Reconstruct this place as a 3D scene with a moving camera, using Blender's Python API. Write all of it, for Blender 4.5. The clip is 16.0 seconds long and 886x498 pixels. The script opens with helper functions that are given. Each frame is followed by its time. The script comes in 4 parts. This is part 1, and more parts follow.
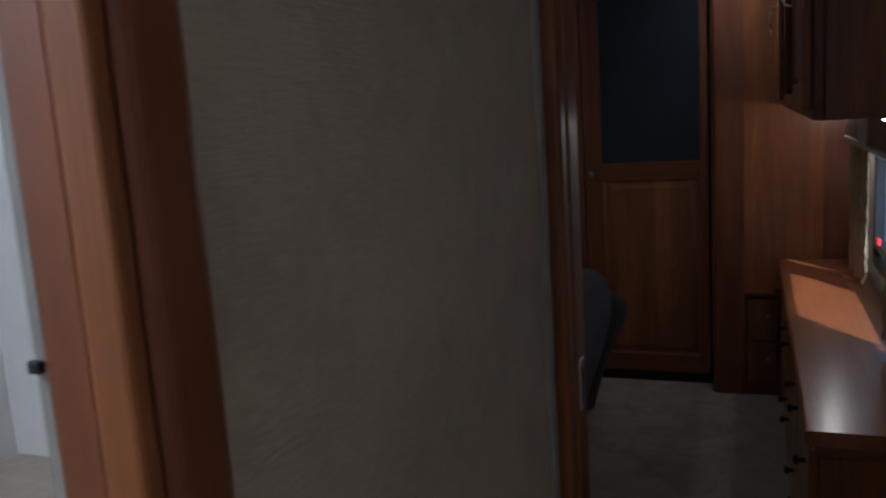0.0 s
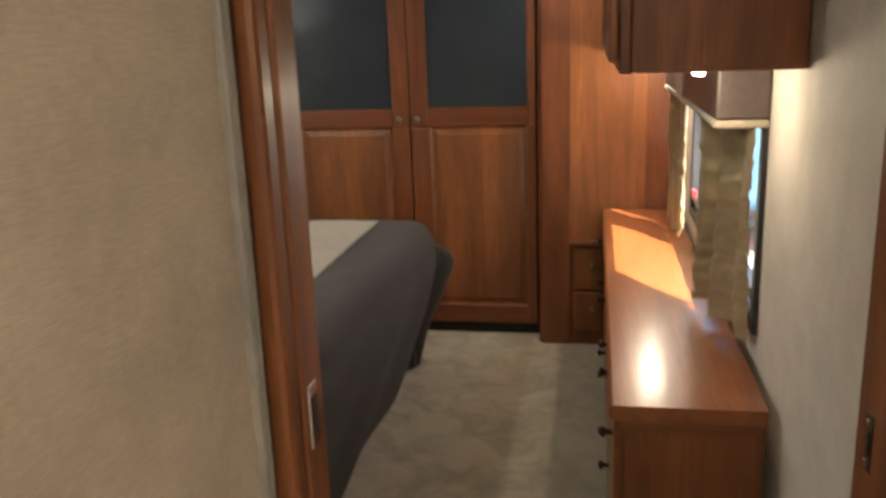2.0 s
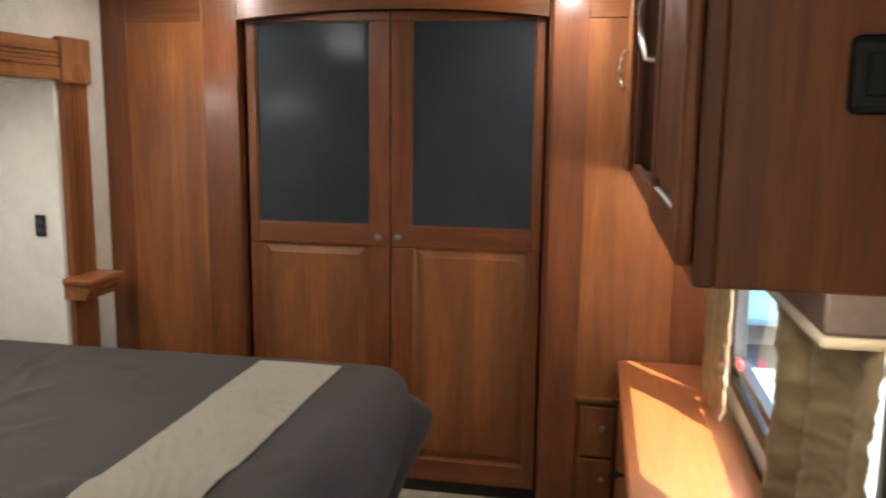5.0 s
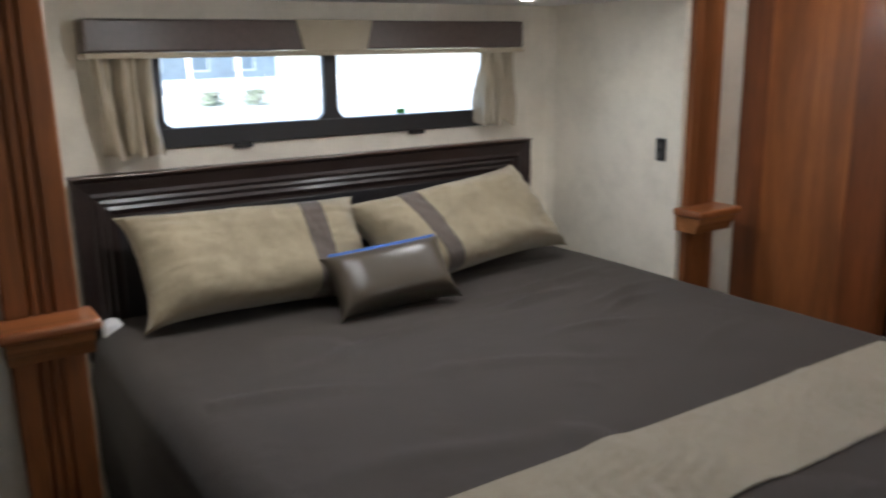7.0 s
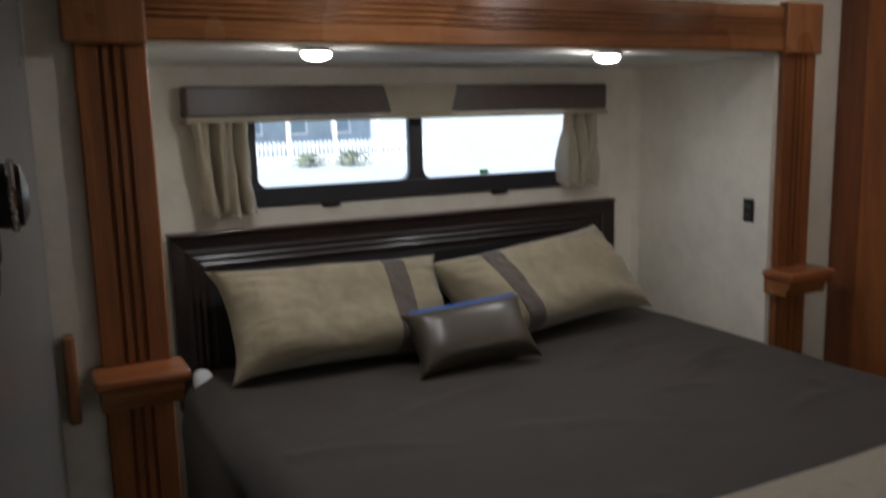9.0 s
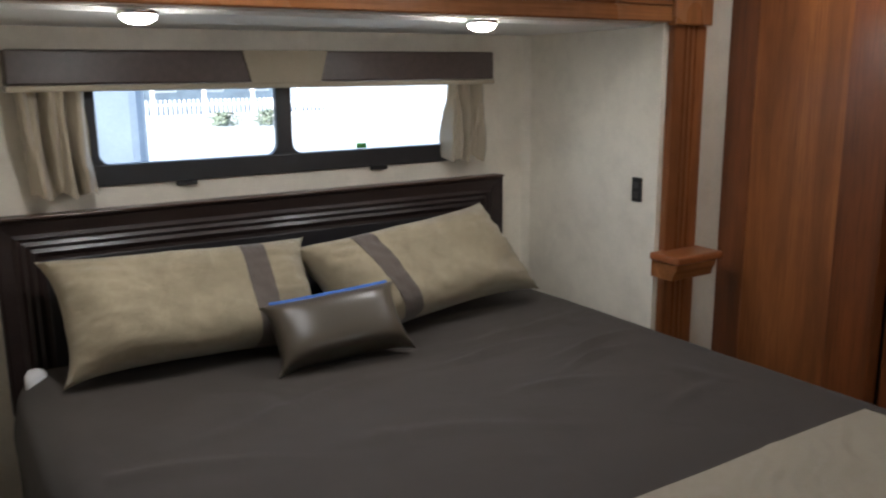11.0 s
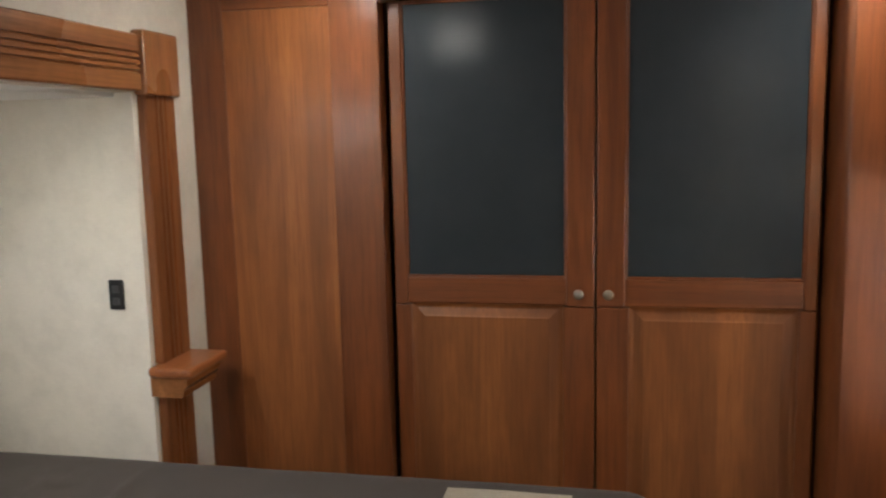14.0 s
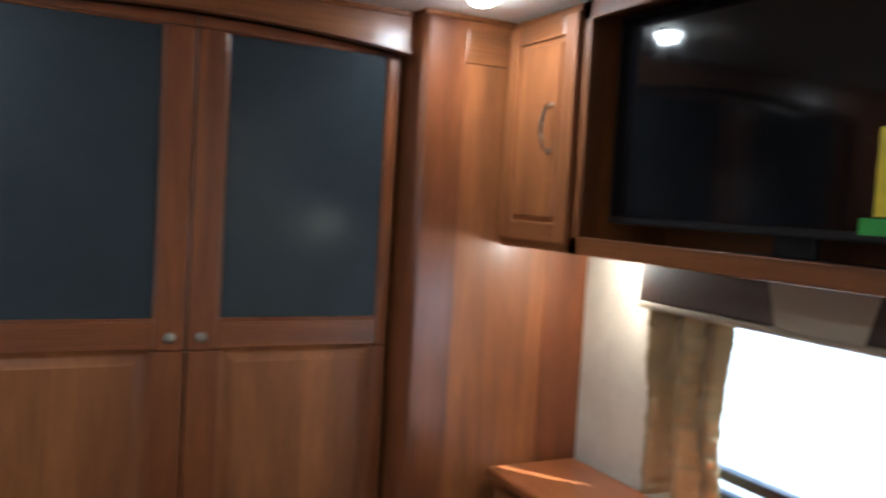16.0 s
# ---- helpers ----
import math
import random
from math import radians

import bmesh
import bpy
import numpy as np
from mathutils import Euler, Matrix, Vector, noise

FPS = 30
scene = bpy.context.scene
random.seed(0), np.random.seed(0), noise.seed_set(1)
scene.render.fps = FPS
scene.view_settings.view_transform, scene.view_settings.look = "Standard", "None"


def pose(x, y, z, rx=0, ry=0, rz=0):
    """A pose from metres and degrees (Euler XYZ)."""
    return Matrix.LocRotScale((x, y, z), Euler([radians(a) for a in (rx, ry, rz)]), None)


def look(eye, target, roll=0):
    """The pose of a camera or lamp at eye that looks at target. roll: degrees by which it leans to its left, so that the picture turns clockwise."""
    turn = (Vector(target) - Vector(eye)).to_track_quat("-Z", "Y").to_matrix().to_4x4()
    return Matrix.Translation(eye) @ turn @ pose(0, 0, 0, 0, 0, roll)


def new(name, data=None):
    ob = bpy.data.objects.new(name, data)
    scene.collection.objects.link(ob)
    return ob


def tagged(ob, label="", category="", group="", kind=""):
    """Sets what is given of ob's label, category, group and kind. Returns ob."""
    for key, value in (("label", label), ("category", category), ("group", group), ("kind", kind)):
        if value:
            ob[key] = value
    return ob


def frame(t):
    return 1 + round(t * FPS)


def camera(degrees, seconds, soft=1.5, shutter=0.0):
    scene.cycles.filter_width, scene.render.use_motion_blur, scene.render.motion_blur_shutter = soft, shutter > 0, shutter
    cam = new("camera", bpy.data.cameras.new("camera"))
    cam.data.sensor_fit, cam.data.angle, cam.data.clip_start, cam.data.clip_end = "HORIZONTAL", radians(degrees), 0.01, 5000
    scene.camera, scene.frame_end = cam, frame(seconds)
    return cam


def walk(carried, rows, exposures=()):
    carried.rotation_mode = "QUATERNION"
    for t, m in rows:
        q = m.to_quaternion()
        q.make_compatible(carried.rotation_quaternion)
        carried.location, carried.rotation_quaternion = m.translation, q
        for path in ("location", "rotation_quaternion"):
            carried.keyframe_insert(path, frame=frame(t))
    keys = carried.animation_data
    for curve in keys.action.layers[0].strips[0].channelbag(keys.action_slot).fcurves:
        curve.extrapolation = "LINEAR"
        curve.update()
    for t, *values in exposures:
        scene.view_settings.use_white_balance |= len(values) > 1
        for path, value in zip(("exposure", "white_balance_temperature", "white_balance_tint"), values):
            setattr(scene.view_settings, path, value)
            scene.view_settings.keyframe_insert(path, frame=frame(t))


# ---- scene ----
cam = camera(56.5, 16.0, soft=2.2, shutter=0.6)

PATH = [
    (0, (0.752, -3.884, 1.341), (0.048, -2.042, 1.011), -3.7),
    (0.5, (0.791, -3.883, 1.345), (0.157, -2.015, 1.014), -3.8),
    (1, (0.806, -3.794, 1.335), (0.264, -1.896, 1.009), -3.2),
    (1.5, (0.82, -3.687, 1.339), (0.365, -1.772, 0.984), -3.2),
    (2, (0.821, -3.628, 1.35), (0.46, -1.725, 0.854), -2.2),
    (2.5, (0.783, -3.609, 1.403), (0.582, -1.717, 0.789), -1.5),
    (3, (0.741, -3.61, 1.42), (0.667, -1.673, 0.928), -0.7),
    (3.2, (0.738, -3.596, 1.427), (0.676, -1.641, 1.008), -0.6),
    (5.3, (0.762, -2.909, 1.45), (0.286, -0.991, 1.137), 0.3),
    (5.5, (0.754, -2.886, 1.452), (0.182, -1.003, 1.094), -0.3),
    (6, (0.765, -2.791, 1.426), (-0.223, -1.106, 0.994), -1.1),
    (6.5, (0.727, -2.619, 1.408), (-0.66, -1.258, 0.936), -0.8),
    (7, (0.751, -2.523, 1.388), (-0.877, -1.459, 0.921), -0.9),
    (7.5, (0.794, -2.501, 1.378), (-0.948, -1.615, 0.953), -1.0),
    (8, (0.821, -2.489, 1.382), (-0.967, -1.664, 1.034), -1.0),
    (8.5, (0.826, -2.485, 1.377), (-0.979, -1.656, 1.141), -1.1),
    (9, (0.786, -2.513, 1.389), (-0.974, -1.619, 1.068), -1.4),
    (9.2, (0.769, -2.529, 1.392), (-0.955, -1.599, 0.987), -1.5),
    (11.3, (0.67, -2.259, 1.424), (-0.949, -1.161, 1.004), -0.1),
    (11.5, (0.655, -2.262, 1.425), (-0.892, -1.064, 1.008), -0.1),
    (12, (0.563, -2.292, 1.426), (-0.77, -0.858, 1.019), -0.6),
    (12.5, (0.378, -2.244, 1.419), (-0.733, -0.624, 1.041), -0.3),
    (13, (0.239, -2.19, 1.422), (-0.698, -0.449, 1.119), -0.7),
    (13.5, (0.137, -2.184, 1.423), (-0.505, -0.306, 1.172), -1.7),
    (14, (0.049, -2.226, 1.437), (-0.353, -0.286, 1.163), -1.3),
    (14.5, (-0.106, -2.278, 1.431), (-0.273, -0.302, 1.166), -0.3),
    (15, (-0.227, -2.328, 1.426), (-0.08, -0.349, 1.18), 0.7),
    (15.5, (-0.318, -2.263, 1.415), (0.213, -0.345, 1.215), 2.0),
    (16, (-0.368, -2.18, 1.388), (0.533, -0.398, 1.274), 3.3),
]
walk(cam, [(t, look(eye, target, roll)) for t, eye, target, roll in PATH],
     [(0.0, -0.22, 5000, 10), (0.5, 1.2, 5600, 10), (0.9, 1.85, 5650, 10), (1.3, 2.38, 6650, 10), (3.2, 2.55, 6750, 10), (5.3, 2.55, 6250, 10),
      (6.0, 2.42, 6050, 10), (6.5, 2.2, 6000, 10), (7.5, 2.0, 5900, 10), (8.5, 1.7, 6000, 10), (9.0, 1.15, 6000, 10), (11.5, 1.8, 6100, 10), (12.0, 1.75, 6200, 10), (12.5, 1.8, 6500, 10),
      (13.2, 2.1, 6600, 10), (14.0, 2.4, 6450, 10), (15.2, 2.8, 5800, 10), (15.6, 2.75, 5400, 6), (16.0, 2.35, 5300, 4)])

# ---- world, sun, exposure ----
world = bpy.data.worlds.new("world")
scene.world = world
world.use_nodes = True
sky = world.node_tree.nodes.new("ShaderNodeTexSky")
sky.sky_type = "NISHITA"
sky.sun_disc = False
sky.sun_elevation = radians(45.0)
sky.sun_rotation = radians(146.3)
world.node_tree.nodes["Background"].inputs["Strength"].default_value = 0.15
world.node_tree.links.new(sky.outputs["Color"], world.node_tree.nodes["Background"].inputs["Color"])

sun_data = bpy.data.lights.new("sun", "SUN")
sun_data.energy, sun_data.angle, sun_data.color = 5.0, radians(0.5), (1.0, 0.93, 0.82)
sun = new("sun", sun_data)
sun.matrix_world = look((3.0, -5.0, 6.0), (2.0, -3.50, 4.2))


def bulb(name, place, power, radius, colour):
    d = bpy.data.lights.new(name, "POINT")
    d.shadow_soft_size, d.energy, d.color = radius, power, colour
    o = new(name, d)
    o.location = place
    return o


def disc_light(name, place, power, size, colour):
    """A flat lamp that shines straight down."""
    d = bpy.data.lights.new(name, "AREA")
    d.shape, d.size, d.energy, d.color = "DISK", size, power, colour
    o = new(name, d)
    o.matrix_world = look(place, (place[0], place[1], place[2] - 1))
    return o


WARM = (1.0, 0.86, 0.64)
COOL = (1.0, 0.965, 0.91)

# ---- helpers of this scene ----
BASE = {}


def thing(name, base, label="", category="", group="", kind=""):
    """A top-level empty at its base."""
    ob = new(name)
    ob.empty_display_size = 0.05
    ob.location = base
    BASE[ob.name] = Vector(base)
    return tagged(ob, label, category, group, kind)


def mesh_of(name, bm, material, base, smooth=False):
    bmesh.ops.recalc_face_normals(bm, faces=bm.faces)
    bmesh.ops.translate(bm, verts=bm.verts, vec=-Vector(base))
    me = bpy.data.meshes.new(name)
    bm.to_mesh(me)
    bm.free()
    me.materials.append(material)
    if smooth:
        me.shade_smooth()
        me.set_sharp_from_angle(angle=radians(40))
    return me


def part(name, bm, material, parent, label="", smooth=False):
    """One mesh object under a thing or part; bm is in world metres."""
    base = BASE[parent.name]
    ob = new(name, mesh_of(name, bm, material, base, smooth))
    ob.parent = parent
    BASE[ob.name] = base
    return tagged(ob, label)


def single(name, bm, material, base=(0, 0, 0), label="", category="", group="", kind="", smooth=False):
    """One top-level mesh object; bm is in world metres."""
    ob = new(name, mesh_of(name, bm, material, base, smooth))
    ob.location = base
    BASE[ob.name] = Vector(base)
    return tagged(ob, label, category, group, kind)


def box(bm, x0, x1, y0, y1, z0, z1, bevel=0.0, seg=2):
    m = Matrix.Translation(((x0 + x1) / 2, (y0 + y1) / 2, (z0 + z1) / 2)) @ Matrix.Diagonal((abs(x1 - x0), abs(y1 - y0), abs(z1 - z0), 1))
    made = bmesh.ops.create_cube(bm, size=1, matrix=m)
    if bevel:
        edges = {e for v in made["verts"] for e in v.link_edges}
        bmesh.ops.bevel(bm, geom=list(edges), offset=bevel, segments=seg, affect="EDGES", profile=0.5)
    return bm


def boxes(*rows, bevel=0.0, seg=2):
    bm = bmesh.new()
    for r in rows:
        box(bm, *r, bevel=bevel, seg=seg)
    return bm


def prism(bm, outline, axis, a, b):
    """A closed outline of (p, q) swept along an axis from a to b: x -> (y, z), y -> (x, z), z -> (x, y)."""
    def put(p, q, s):
        return {"x": (s, p, q), "y": (p, s, q), "z": (p, q, s)}[axis]
    va = [bm.verts.new(put(p, q, a)) for p, q in outline]
    vb = [bm.verts.new(put(p, q, b)) for p, q in outline]
    n = len(outline)
    for i in range(n):
        bm.faces.new((va[i], va[(i + 1) % n], vb[(i + 1) % n], vb[i]))
    bm.faces.new(va)
    bm.faces.new(vb[::-1])
    return bm


def lathe(bm, profile, centre, axis="z", n=24):
    """A turned shape: profile of (radius, height) along an axis."""
    rings = []
    c = Vector(centre)
    for r, h in profile:
        ring = []
        for i in range(n):
            a = 2 * math.pi * i / n
            u, v = r * math.cos(a), r * math.sin(a)
            off = {"z": (u, v, h), "y": (u, h, v), "x": (h, u, v)}[axis]
            ring.append(bm.verts.new(c + Vector(off)))
        rings.append(ring)
    for ra, rb in zip(rings, rings[1:]):
        for i in range(n):
            bm.faces.new((ra[i], ra[(i + 1) % n], rb[(i + 1) % n], rb[i]))
    bm.faces.new(rings[0])
    bm.faces.new(rings[-1][::-1])
    return bm


def sheet(nu, nv, f, thick=0.004):
    """A closed thin body on a grid: f(u, v) gives a place, u and v from 0 to 1."""
    bm = bmesh.new()
    pts = [[Vector(f(i / nu, j / nv)) for j in range(nv + 1)] for i in range(nu + 1)]
    top, low = [], []
    for i in range(nu + 1):
        top.append([]), low.append([])
        for j in range(nv + 1):
            du = pts[min(i + 1, nu)][j] - pts[max(i - 1, 0)][j]
            dv = pts[i][min(j + 1, nv)] - pts[i][max(j - 1, 0)]
            n = du.cross(dv)
            n = n.normalized() if n.length > 1e-12 else Vector((0, 0, 1))
            top[i].append(bm.verts.new(pts[i][j]))
            low[i].append(bm.verts.new(pts[i][j] - n * thick))
    for i in range(nu):
        for j in range(nv):
            bm.faces.new((top[i][j], top[i + 1][j], top[i + 1][j + 1], top[i][j + 1]))
            bm.faces.new((low[i][j], low[i][j + 1], low[i + 1][j + 1], low[i + 1][j]))
    for i in range(nu):
        bm.faces.new((top[i][0], low[i][0], low[i + 1][0], top[i + 1][0]))
        bm.faces.new((top[i][nv], top[i + 1][nv], low[i + 1][nv], low[i][nv]))
    for j in range(nv):
        bm.faces.new((top[0][j], top[0][j + 1], low[0][j + 1], low[0][j]))
        bm.faces.new((top[nu][j], low[nu][j], low[nu][j + 1], top[nu][j + 1]))
    return bm


def tube(bm, pts, r, n=10):
    """A round bar along a line of points."""
    rings = []
    pts = [Vector(p) for p in pts]
    for i, p in enumerate(pts):
        d = (pts[min(i + 1, len(pts) - 1)] - pts[max(i - 1, 0)]).normalized()
        s = d.cross(Vector((0.3, 0.2, 1))).normalized()
        t = d.cross(s)
        rings.append([bm.verts.new(p + r * (math.cos(2 * math.pi * k / n) * s + math.sin(2 * math.pi * k / n) * t)) for k in range(n)])
    for a, b in zip(rings, rings[1:]):
        for k in range(n):
            bm.faces.new((a[k], a[(k + 1) % n], b[(k + 1) % n], b[k]))
    bm.faces.new(rings[0])
    bm.faces.new(rings[-1][::-1])
    return bm


# ---- materials ----
class Nodes:
    """A short way to write node trees."""

    def __init__(self, name):
        self.mat = bpy.data.materials.new(name)
        self.mat.use_nodes = True
        self.tree = self.mat.node_tree
        self.bsdf = self.tree.nodes["Principled BSDF"]
        self.tc = self.add("ShaderNodeTexCoord")

    def add(self, kind):
        return self.tree.nodes.new(kind)

    def link(self, a, b):
        self.tree.links.new(a, b)

    def mapped(self, scale, random_shift=True):
        m = self.add("ShaderNodeMapping")
        m.inputs["Scale"].default_value = scale
        if random_shift:
            info = self.add("ShaderNodeObjectInfo")
            mul = self.add("ShaderNodeVectorMath")
            mul.operation = "MULTIPLY_ADD"
            mul.inputs[1].default_value = (7.3, 3.1, 5.7)
            self.link(info.outputs["Random"], mul.inputs[0])
            self.link(self.tc.outputs["Object"], mul.inputs[2])
            self.link(mul.outputs[0], m.inputs["Vector"])
        else:
            self.link(self.tc.outputs["Object"], m.inputs["Vector"])
        return m.outputs["Vector"]

    def noise(self, vec, scale, detail=4.0, rough=0.55, distortion=0.0):
        n = self.add("ShaderNodeTexNoise")
        n.inputs["Scale"].default_value = scale
        n.inputs["Detail"].default_value = detail
        n.inputs["Roughness"].default_value = rough
        n.inputs["Distortion"].default_value = distortion
        self.link(vec, n.inputs["Vector"])
        return n.outputs["Fac"]

    def ramp(self, fac, *stops):
        r = self.add("ShaderNodeValToRGB")
        e = r.color_ramp.elements
        while len(e) < len(stops):
            e.new(0.5)
        for k, (p, c) in zip(e, stops):
            k.position, k.color = p, (*c, 1)
        self.link(fac, r.inputs["Fac"])
        return r.outputs["Color"]

    def mix(self, fac, a, b, mode="MIX"):
        m = self.add("ShaderNodeMix")
        m.data_type, m.blend_type = "RGBA", mode
        for s, v in ((m.inputs["Factor"], fac), (m.inputs["A"], a), (m.inputs["B"], b)):
            if isinstance(v, (int, float)):
                s.default_value = v
            elif isinstance(v, tuple):
                s.default_value = (*v, 1)
            else:
                self.link(v, s)
        return m.outputs["Result"]

    def spread(self, fac, lo, hi, a=0.0, b=1.0):
        m = self.add("ShaderNodeMapRange")
        for k, v in zip(("From Min", "From Max", "To Min", "To Max"), (a, b, lo, hi)):
            m.inputs[k].default_value = v
        self.link(fac, m.inputs["Value"])
        return m.outputs["Result"]

    def bump(self, height, strength, distance=0.002):
        b = self.add("ShaderNodeBump")
        b.inputs["Strength"].default_value, b.inputs["Distance"].default_value = strength, distance
        self.link(height, b.inputs["Height"])
        self.link(b.outputs["Normal"], self.bsdf.inputs["Normal"])

    def set(self, **kw):
        names = {"colour": "Base Color", "rough": "Roughness", "metal": "Metallic", "coat": "Coat Weight", "coat_rough": "Coat Roughness",
                 "sheen": "Sheen Weight", "ior": "IOR", "spec": "Specular IOR Level", "transmission": "Transmission Weight", "alpha": "Alpha"}
        for k, v in kw.items():
            s = self.bsdf.inputs[names[k]]
            if isinstance(v, (int, float)):
                s.default_value = v
            elif isinstance(v, tuple):
                s.default_value = (*v, 1)
            else:
                self.link(v, s)
        return self


def wood(name, axis, light, mid, dark, rough=0.36, coat=0.25, slips=0.0):
    """Stained cherry with the grain along an axis; slips: how far the tone steps between the strips of a veneer."""
    m = Nodes(name)
    stretch = {"x": (0.7, 14, 14), "y": (14, 0.7, 14), "z": (11, 11, 1.3)}[axis]
    fine = {"x": (6, 160, 160), "y": (160, 6, 160), "z": (160, 160, 6)}[axis]
    v = m.mapped(stretch)
    broad = m.noise(v, 0.9, 5, 0.6, 0.8)
    grain = m.noise(m.mapped(fine), 1.0, 3, 0.6)
    col = m.ramp(broad, (0.32, dark), (0.5, mid), (0.68, light))
    if slips:
        cut = m.add("ShaderNodeSeparateXYZ")
        m.link(m.mapped({"x": (0, 0, 15.0), "y": (0, 0, 15.0), "z": (15.0, 15.0, 0)}[axis]), cut.inputs[0])
        add = m.add("ShaderNodeMath")
        add.operation = "ADD"
        m.link(cut.outputs[0], add.inputs[0])
        m.link(cut.outputs[1] if axis == "z" else cut.outputs[2], add.inputs[1])
        step = m.add("ShaderNodeMath")
        step.operation = "FLOOR"
        m.link(add.outputs[0], step.inputs[0])
        pick = m.add("ShaderNodeTexWhiteNoise")
        pick.noise_dimensions = "1D"
        m.link(step.outputs[0], pick.inputs["W"])
        col = m.mix(m.spread(pick.outputs["Value"], 0.0, slips), col, tuple(c * 0.62 for c in dark))
    col = m.mix(m.spread(grain, 0.0, 0.42, 0.45, 0.72), col, tuple(c * 0.55 for c in dark))
    blotch = m.noise(m.mapped((1, 1, 1)), 3.0, 2)
    col = m.mix(m.spread(blotch, 0.0, 0.3, 0.4, 0.8), col, tuple(c * 0.75 for c in mid))
    mottle = m.noise(m.mapped((1, 1, 0.5)), 22.0, 3, 0.6)
    col = m.mix(m.spread(mottle, 0.0, 0.22, 0.42, 0.7), col, tuple(c * 0.8 for c in dark))
    m.set(colour=col, rough=m.spread(blotch, rough - 0.06, rough + 0.1), spec=0.38, coat=coat, coat_rough=0.16 if coat > 0.6 else 0.2)
    m.bump(grain, 0.12, 0.0006)
    return m.mat


CHERRY = ((0.308, 0.109, 0.0315), (0.230, 0.0790, 0.0232), (0.149, 0.0495, 0.0153))
SOLID = ((0.238, 0.074, 0.023), (0.180, 0.055, 0.0175), (0.116, 0.035, 0.012))
wood_z = wood("cherry_veneer_upright", "z", *(tuple(1.1 * c for c in k) for k in CHERRY), rough=0.42, coat=0.1, slips=0.45)
wood_x = wood("cherry_wood_across", "x", *CHERRY)
wood_y = wood("cherry_wood_along", "y", *CHERRY)
panel_z = wood("cherry_panel_upright", "z", *(tuple(1.28 * c for c in k) for k in CHERRY), rough=0.42, coat=0.1, slips=0.32)
stile_z = wood("cherry_solid_upright", "z", *SOLID, rough=0.3, coat=0.35)
rail_x = wood("cherry_solid_across", "x", *SOLID, rough=0.3, coat=0.35)
GOLD = ((0.36, 0.15, 0.055), (0.27, 0.105, 0.036), (0.18, 0.066, 0.023))
trim_y = wood("trim_wood_along", "y", *GOLD, rough=0.26, coat=0.8)
trim_z = wood("trim_wood_upright", "z", *GOLD, rough=0.26, coat=0.8)
top_y = wood("dresser_top_wood", "y", (0.35, 0.116, 0.035), (0.285, 0.090, 0.028), (0.205, 0.064, 0.020), rough=0.3, coat=0.6)
walnut = wood("walnut_cap", "y", (0.075, 0.035, 0.022), (0.055, 0.025, 0.016), (0.035, 0.016, 0.011))
espresso = wood("espresso_wood", "y", (0.024, 0.013, 0.011), (0.017, 0.0095, 0.0085), (0.010, 0.006, 0.006), rough=0.42, coat=0.08)


def wallpaper(name, a, b, bump=0.35):
    """Vinyl wall covering with a woven, creased texture."""
    m = Nodes(name)
    weave = m.noise(m.mapped((60, 60, 420), False), 1.0, 3, 0.6)
    thread = m.noise(m.mapped((420, 420, 50), False), 1.0, 2, 0.6)
    crease = m.noise(m.mapped((5, 5, 42), False), 1.0, 3, 0.62, 0.4)
    stain = m.noise(m.mapped((1.5, 1.5, 1.5), False), 5.0, 5, 0.7)
    col = m.mix(m.spread(weave, 0, 0.6, 0.35, 0.7), a, b)
    col = m.mix(m.spread(thread, 0, 0.25, 0.4, 0.7), col, b)
    col = m.mix(m.spread(stain, 0, 0.5, 0.42, 0.68), col, tuple(c * 0.80 for c in b))
    add = m.add("ShaderNodeMath")
    add.operation = "MULTIPLY_ADD"
    add.inputs[1].default_value = 0.45
    m.link(crease, add.inputs[0])
    m.link(weave, add.inputs[2])
    m.set(colour=col, rough=0.75)
    m.bump(add.outputs[0], bump, 0.002)
    return m.mat


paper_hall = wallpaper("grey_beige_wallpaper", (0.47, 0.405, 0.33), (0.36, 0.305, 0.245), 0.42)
paper_room = wallpaper("cream_wallpaper", (0.66, 0.61, 0.52), (0.58, 0.53, 0.45), 0.2)
paper_slide = wallpaper("white_wallpaper", (0.76, 0.705, 0.61), (0.69, 0.635, 0.54), 0.16)


def plain(name, colour, rough=0.5, metal=0.0, coat=0.0, vary=0.12, scale=30, bump=0.0):
    m = Nodes(name)
    n = m.noise(m.mapped((1, 1, 1)), scale, 4)
    m.set(colour=m.mix(m.spread(n, 0, 1, 0.3, 0.7), tuple(c * (1 - vary) for c in colour), tuple(min(1, c * (1 + vary)) for c in colour)),
          rough=m.spread(n, max(0.02, rough - 0.06), rough + 0.06), metal=metal, coat=coat)
    if bump:
        m.bump(n, bump, 0.002)
    return m.mat


ceiling_mat = plain("white_ceiling_panel", (0.74, 0.74, 0.72), 0.55, scale=8, vary=0.03)
black_plastic = plain("black_plastic", (0.012, 0.012, 0.013), 0.35)
black_frame = plain("black_window_frame", (0.016, 0.016, 0.018), 0.4)
chrome = plain("chrome", (0.72, 0.72, 0.72), 0.14, 1.0, vary=0.03)
pewter = plain("pewter", (0.30, 0.28, 0.25), 0.32, 1.0)
bronze = plain("dark_bronze", (0.05, 0.035, 0.025), 0.4, 0.8)
grey_plastic = plain("grey_plastic", (0.06, 0.06, 0.06), 0.4)
white_plastic = plain("white_plastic", (0.78, 0.78, 0.76), 0.35, vary=0.03)
grey_strip = plain("grey_edge_strip", (0.25, 0.235, 0.21), 0.4)
# near-black colour that stands in for the shade inside gaps
shadow_gap = plain("painted_gap_shade", (0.012, 0.008, 0.006), 0.8)
